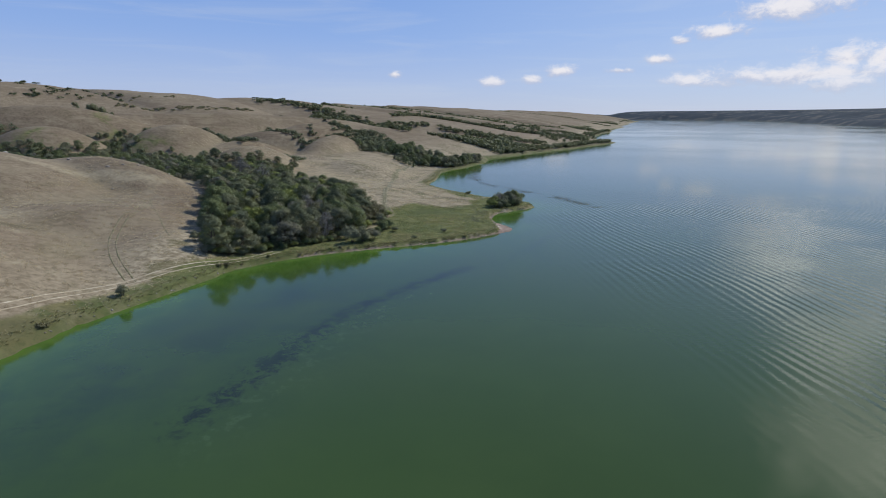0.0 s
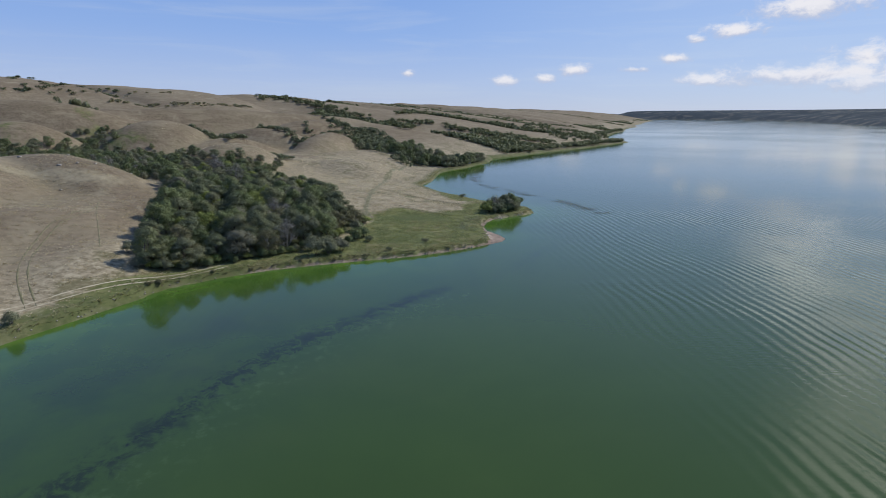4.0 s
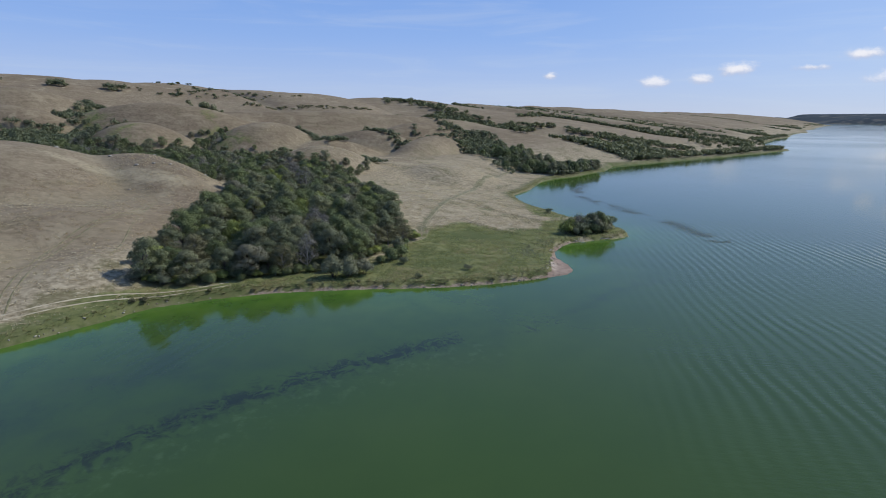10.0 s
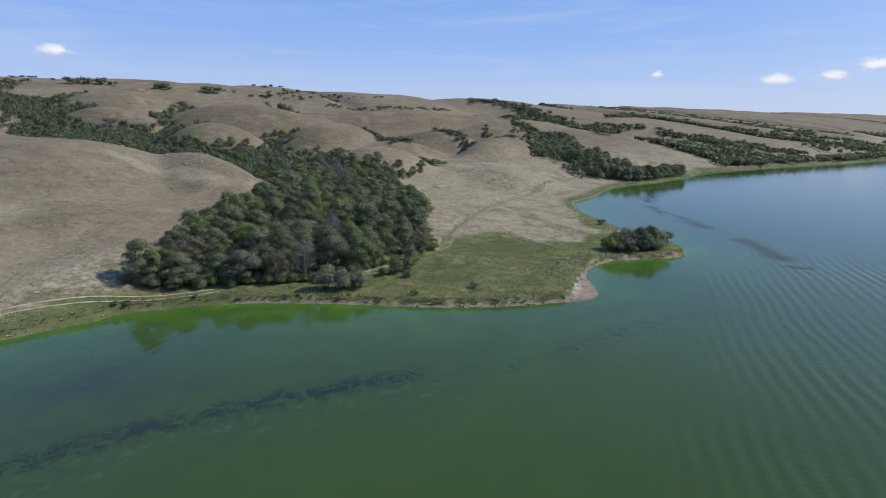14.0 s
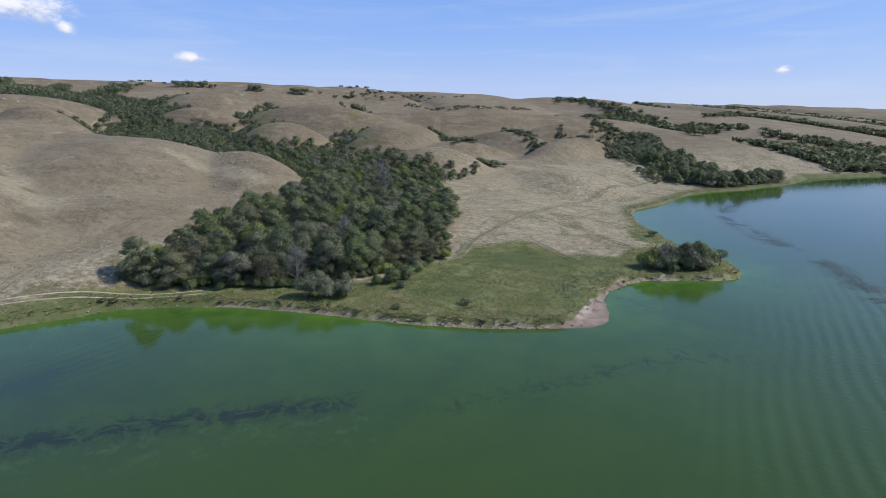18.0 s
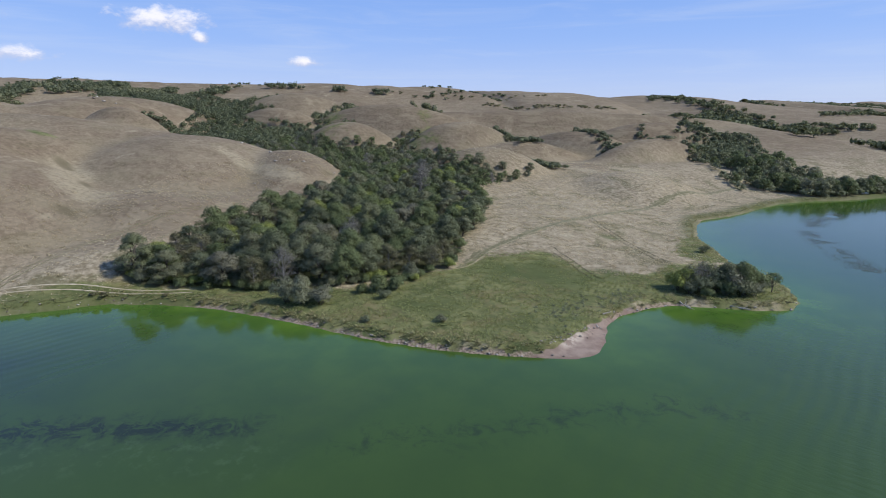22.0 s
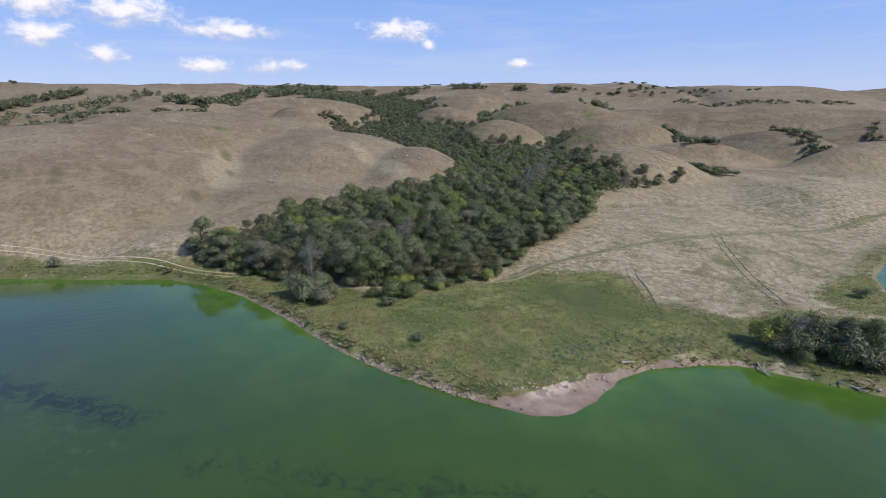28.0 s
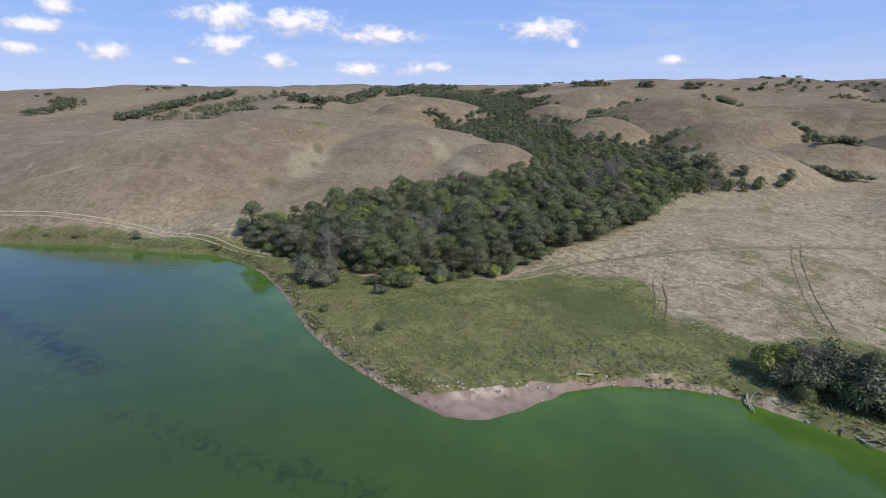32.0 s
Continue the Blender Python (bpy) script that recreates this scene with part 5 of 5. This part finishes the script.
gen = np.random.default_rng(61)
x, y = gen.uniform(-62, 48, 95000), gen.uniform(95, 236, 95000)
inner = np.maximum(polygon_depth(x, y, MEADOW), polygon_depth(x, y, MEADOW_FAR)) + 2.0 * rolling(x, y, 5, 3, 2)
ok = (inner > -0.5) & (shore_distance(x, y) > 1.4) & (beach(x, y) < 0.25) & (value_noise(x / 1.7, y / 1.7, 7) > -0.45) & (np.hypot((x - 2) / 11, (y - 157) / 9) > 0.25 + 0.8 * gen.random(len(x)))
tufts("meadow_grass", x[ok], y[ok], 0.20, 0.15, 4, m_grass_green, "rank green grass and herbs of the shore meadow", 1)
x, y = gen.uniform(-125, 40, 150000), gen.uniform(40, 330, 150000)
dw = shore_distance(x, y)
ok = (dw > 3) & (polygon_depth(x, y, GROVE) < -0.5) & (polygon_depth(x, y, MEADOW) < 1) & (value_noise(x / 2.3, y / 1.4, 13) > -0.2)
ok &= gen.random(len(x)) < np.clip(1.25 - np.hypot(x + 20, y - 170) / 170, 0.1, 1)
tufts("dry_grass", x[ok][:52000], y[ok][:52000], 0.16, 0.20, 4, m_grass_dry, "bleached dry prairie grass in loose tufts", 2)
rows = np.array(bend_points([p for p in SHORE if 10 < p[1] < 345 and p[0] < 90], 0.05))
jit = gen.normal(size=rows.shape) * 1.5
x, y = rows[:, 0] + jit[:, 0], rows[:, 1] + jit[:, 1]
dw = shore_distance(x, y)
ok = (dw > 0.7) & (dw < 6) & (beach(x, y) < 0.3)
tufts("bank_grass", x[ok], y[ok], 0.34, 0.18, 5, m_grass_bank, "coarse brown-green grass hanging over the low bank", 3)
bank_bush = build_shrub(131, 0.8, 0.9, 240, 0.12, m_leaf_brown, "small brown-green shrub on the lake bank", low=True)
for k in range(90):
    q = near_shore[int(gen.integers(0, len(near_shore) - 1))]
    r = near_shore[near_shore.index(q) + 1]
    f = gen.random()
    bx, by = q[0] + (r[0] - q[0]) * f + gen.normal() * 0.8, q[1] + (r[1] - q[1]) * f + gen.normal() * 0.8
    d = float(shore_distance(np.array([bx]), np.array([by]))[0])
    if 0.8 < d < 4 and beach(np.array([bx]), np.array([by]))[0] < 0.2:
        tagged(plant(bank_bush, bx, by, float(gen.uniform(0.5, 1.15)), float(gen.uniform(0, 6.28)), 0.05), group="shrubs on the lake bank")
sage = build_shrub(132, 0.7, 0.9, 620, 0.055, m_sage, "low silvery sage bush behind the sandy spit", low=True)
for k in range(200):
    t = gen.random()
    sx, sy = 13.5 + 10 * t + gen.normal() * 2.4, 138 + 22 * t + gen.normal() * 2.8
    if shore_distance(np.array([sx]), np.array([sy]))[0] > 2.2 and beach(np.array([sx]), np.array([sy]))[0] < 0.4:
        tagged(plant(sage, sx, sy, float(gen.uniform(0.2, 0.5)), float(gen.uniform(0, 6.28)), 0.05), group="sage bushes behind the spit")

# a small pale shed half hidden in the lakeside wood
shed = new("shed")
shed.matrix_basis = Matrix.Translation((58.5, 356.5, ground_at(58.5, 356.5))) @ Matrix.Rotation(0.5, 4, "Z")


def box_mesh(name, x0, y0, z0, x1, y1, z1, mat):
    bm = bmesh.new()
    bmesh.ops.create_cube(bm, size=1)
    for v in bm.verts:
        v.co = Vector(((x0 + x1) / 2 + v.co.x * (x1 - x0), (y0 + y1) / 2 + v.co.y * (y1 - y0), (z0 + z1) / 2 + v.co.z * (z1 - z0)))
    bmesh.ops.bevel(bm, geom=list(bm.edges), offset=0.02, segments=1, affect="EDGES")
    me = bpy.data.meshes.new(name)
    bm.to_mesh(me)
    bm.free()
    me.materials.append(mat)
    return me


child("wall", box_mesh("wall", -1.3, -1.0, -0.3, 1.3, 1.0, 1.7, m_white), shed)
roof = child("roof", box_mesh("roof", -1.5, -1.25, 1.7, 1.5, 1.25, 1.82, m_white), shed)
tagged(shed, "small pale white shed half hidden among lakeside trees", "shed")
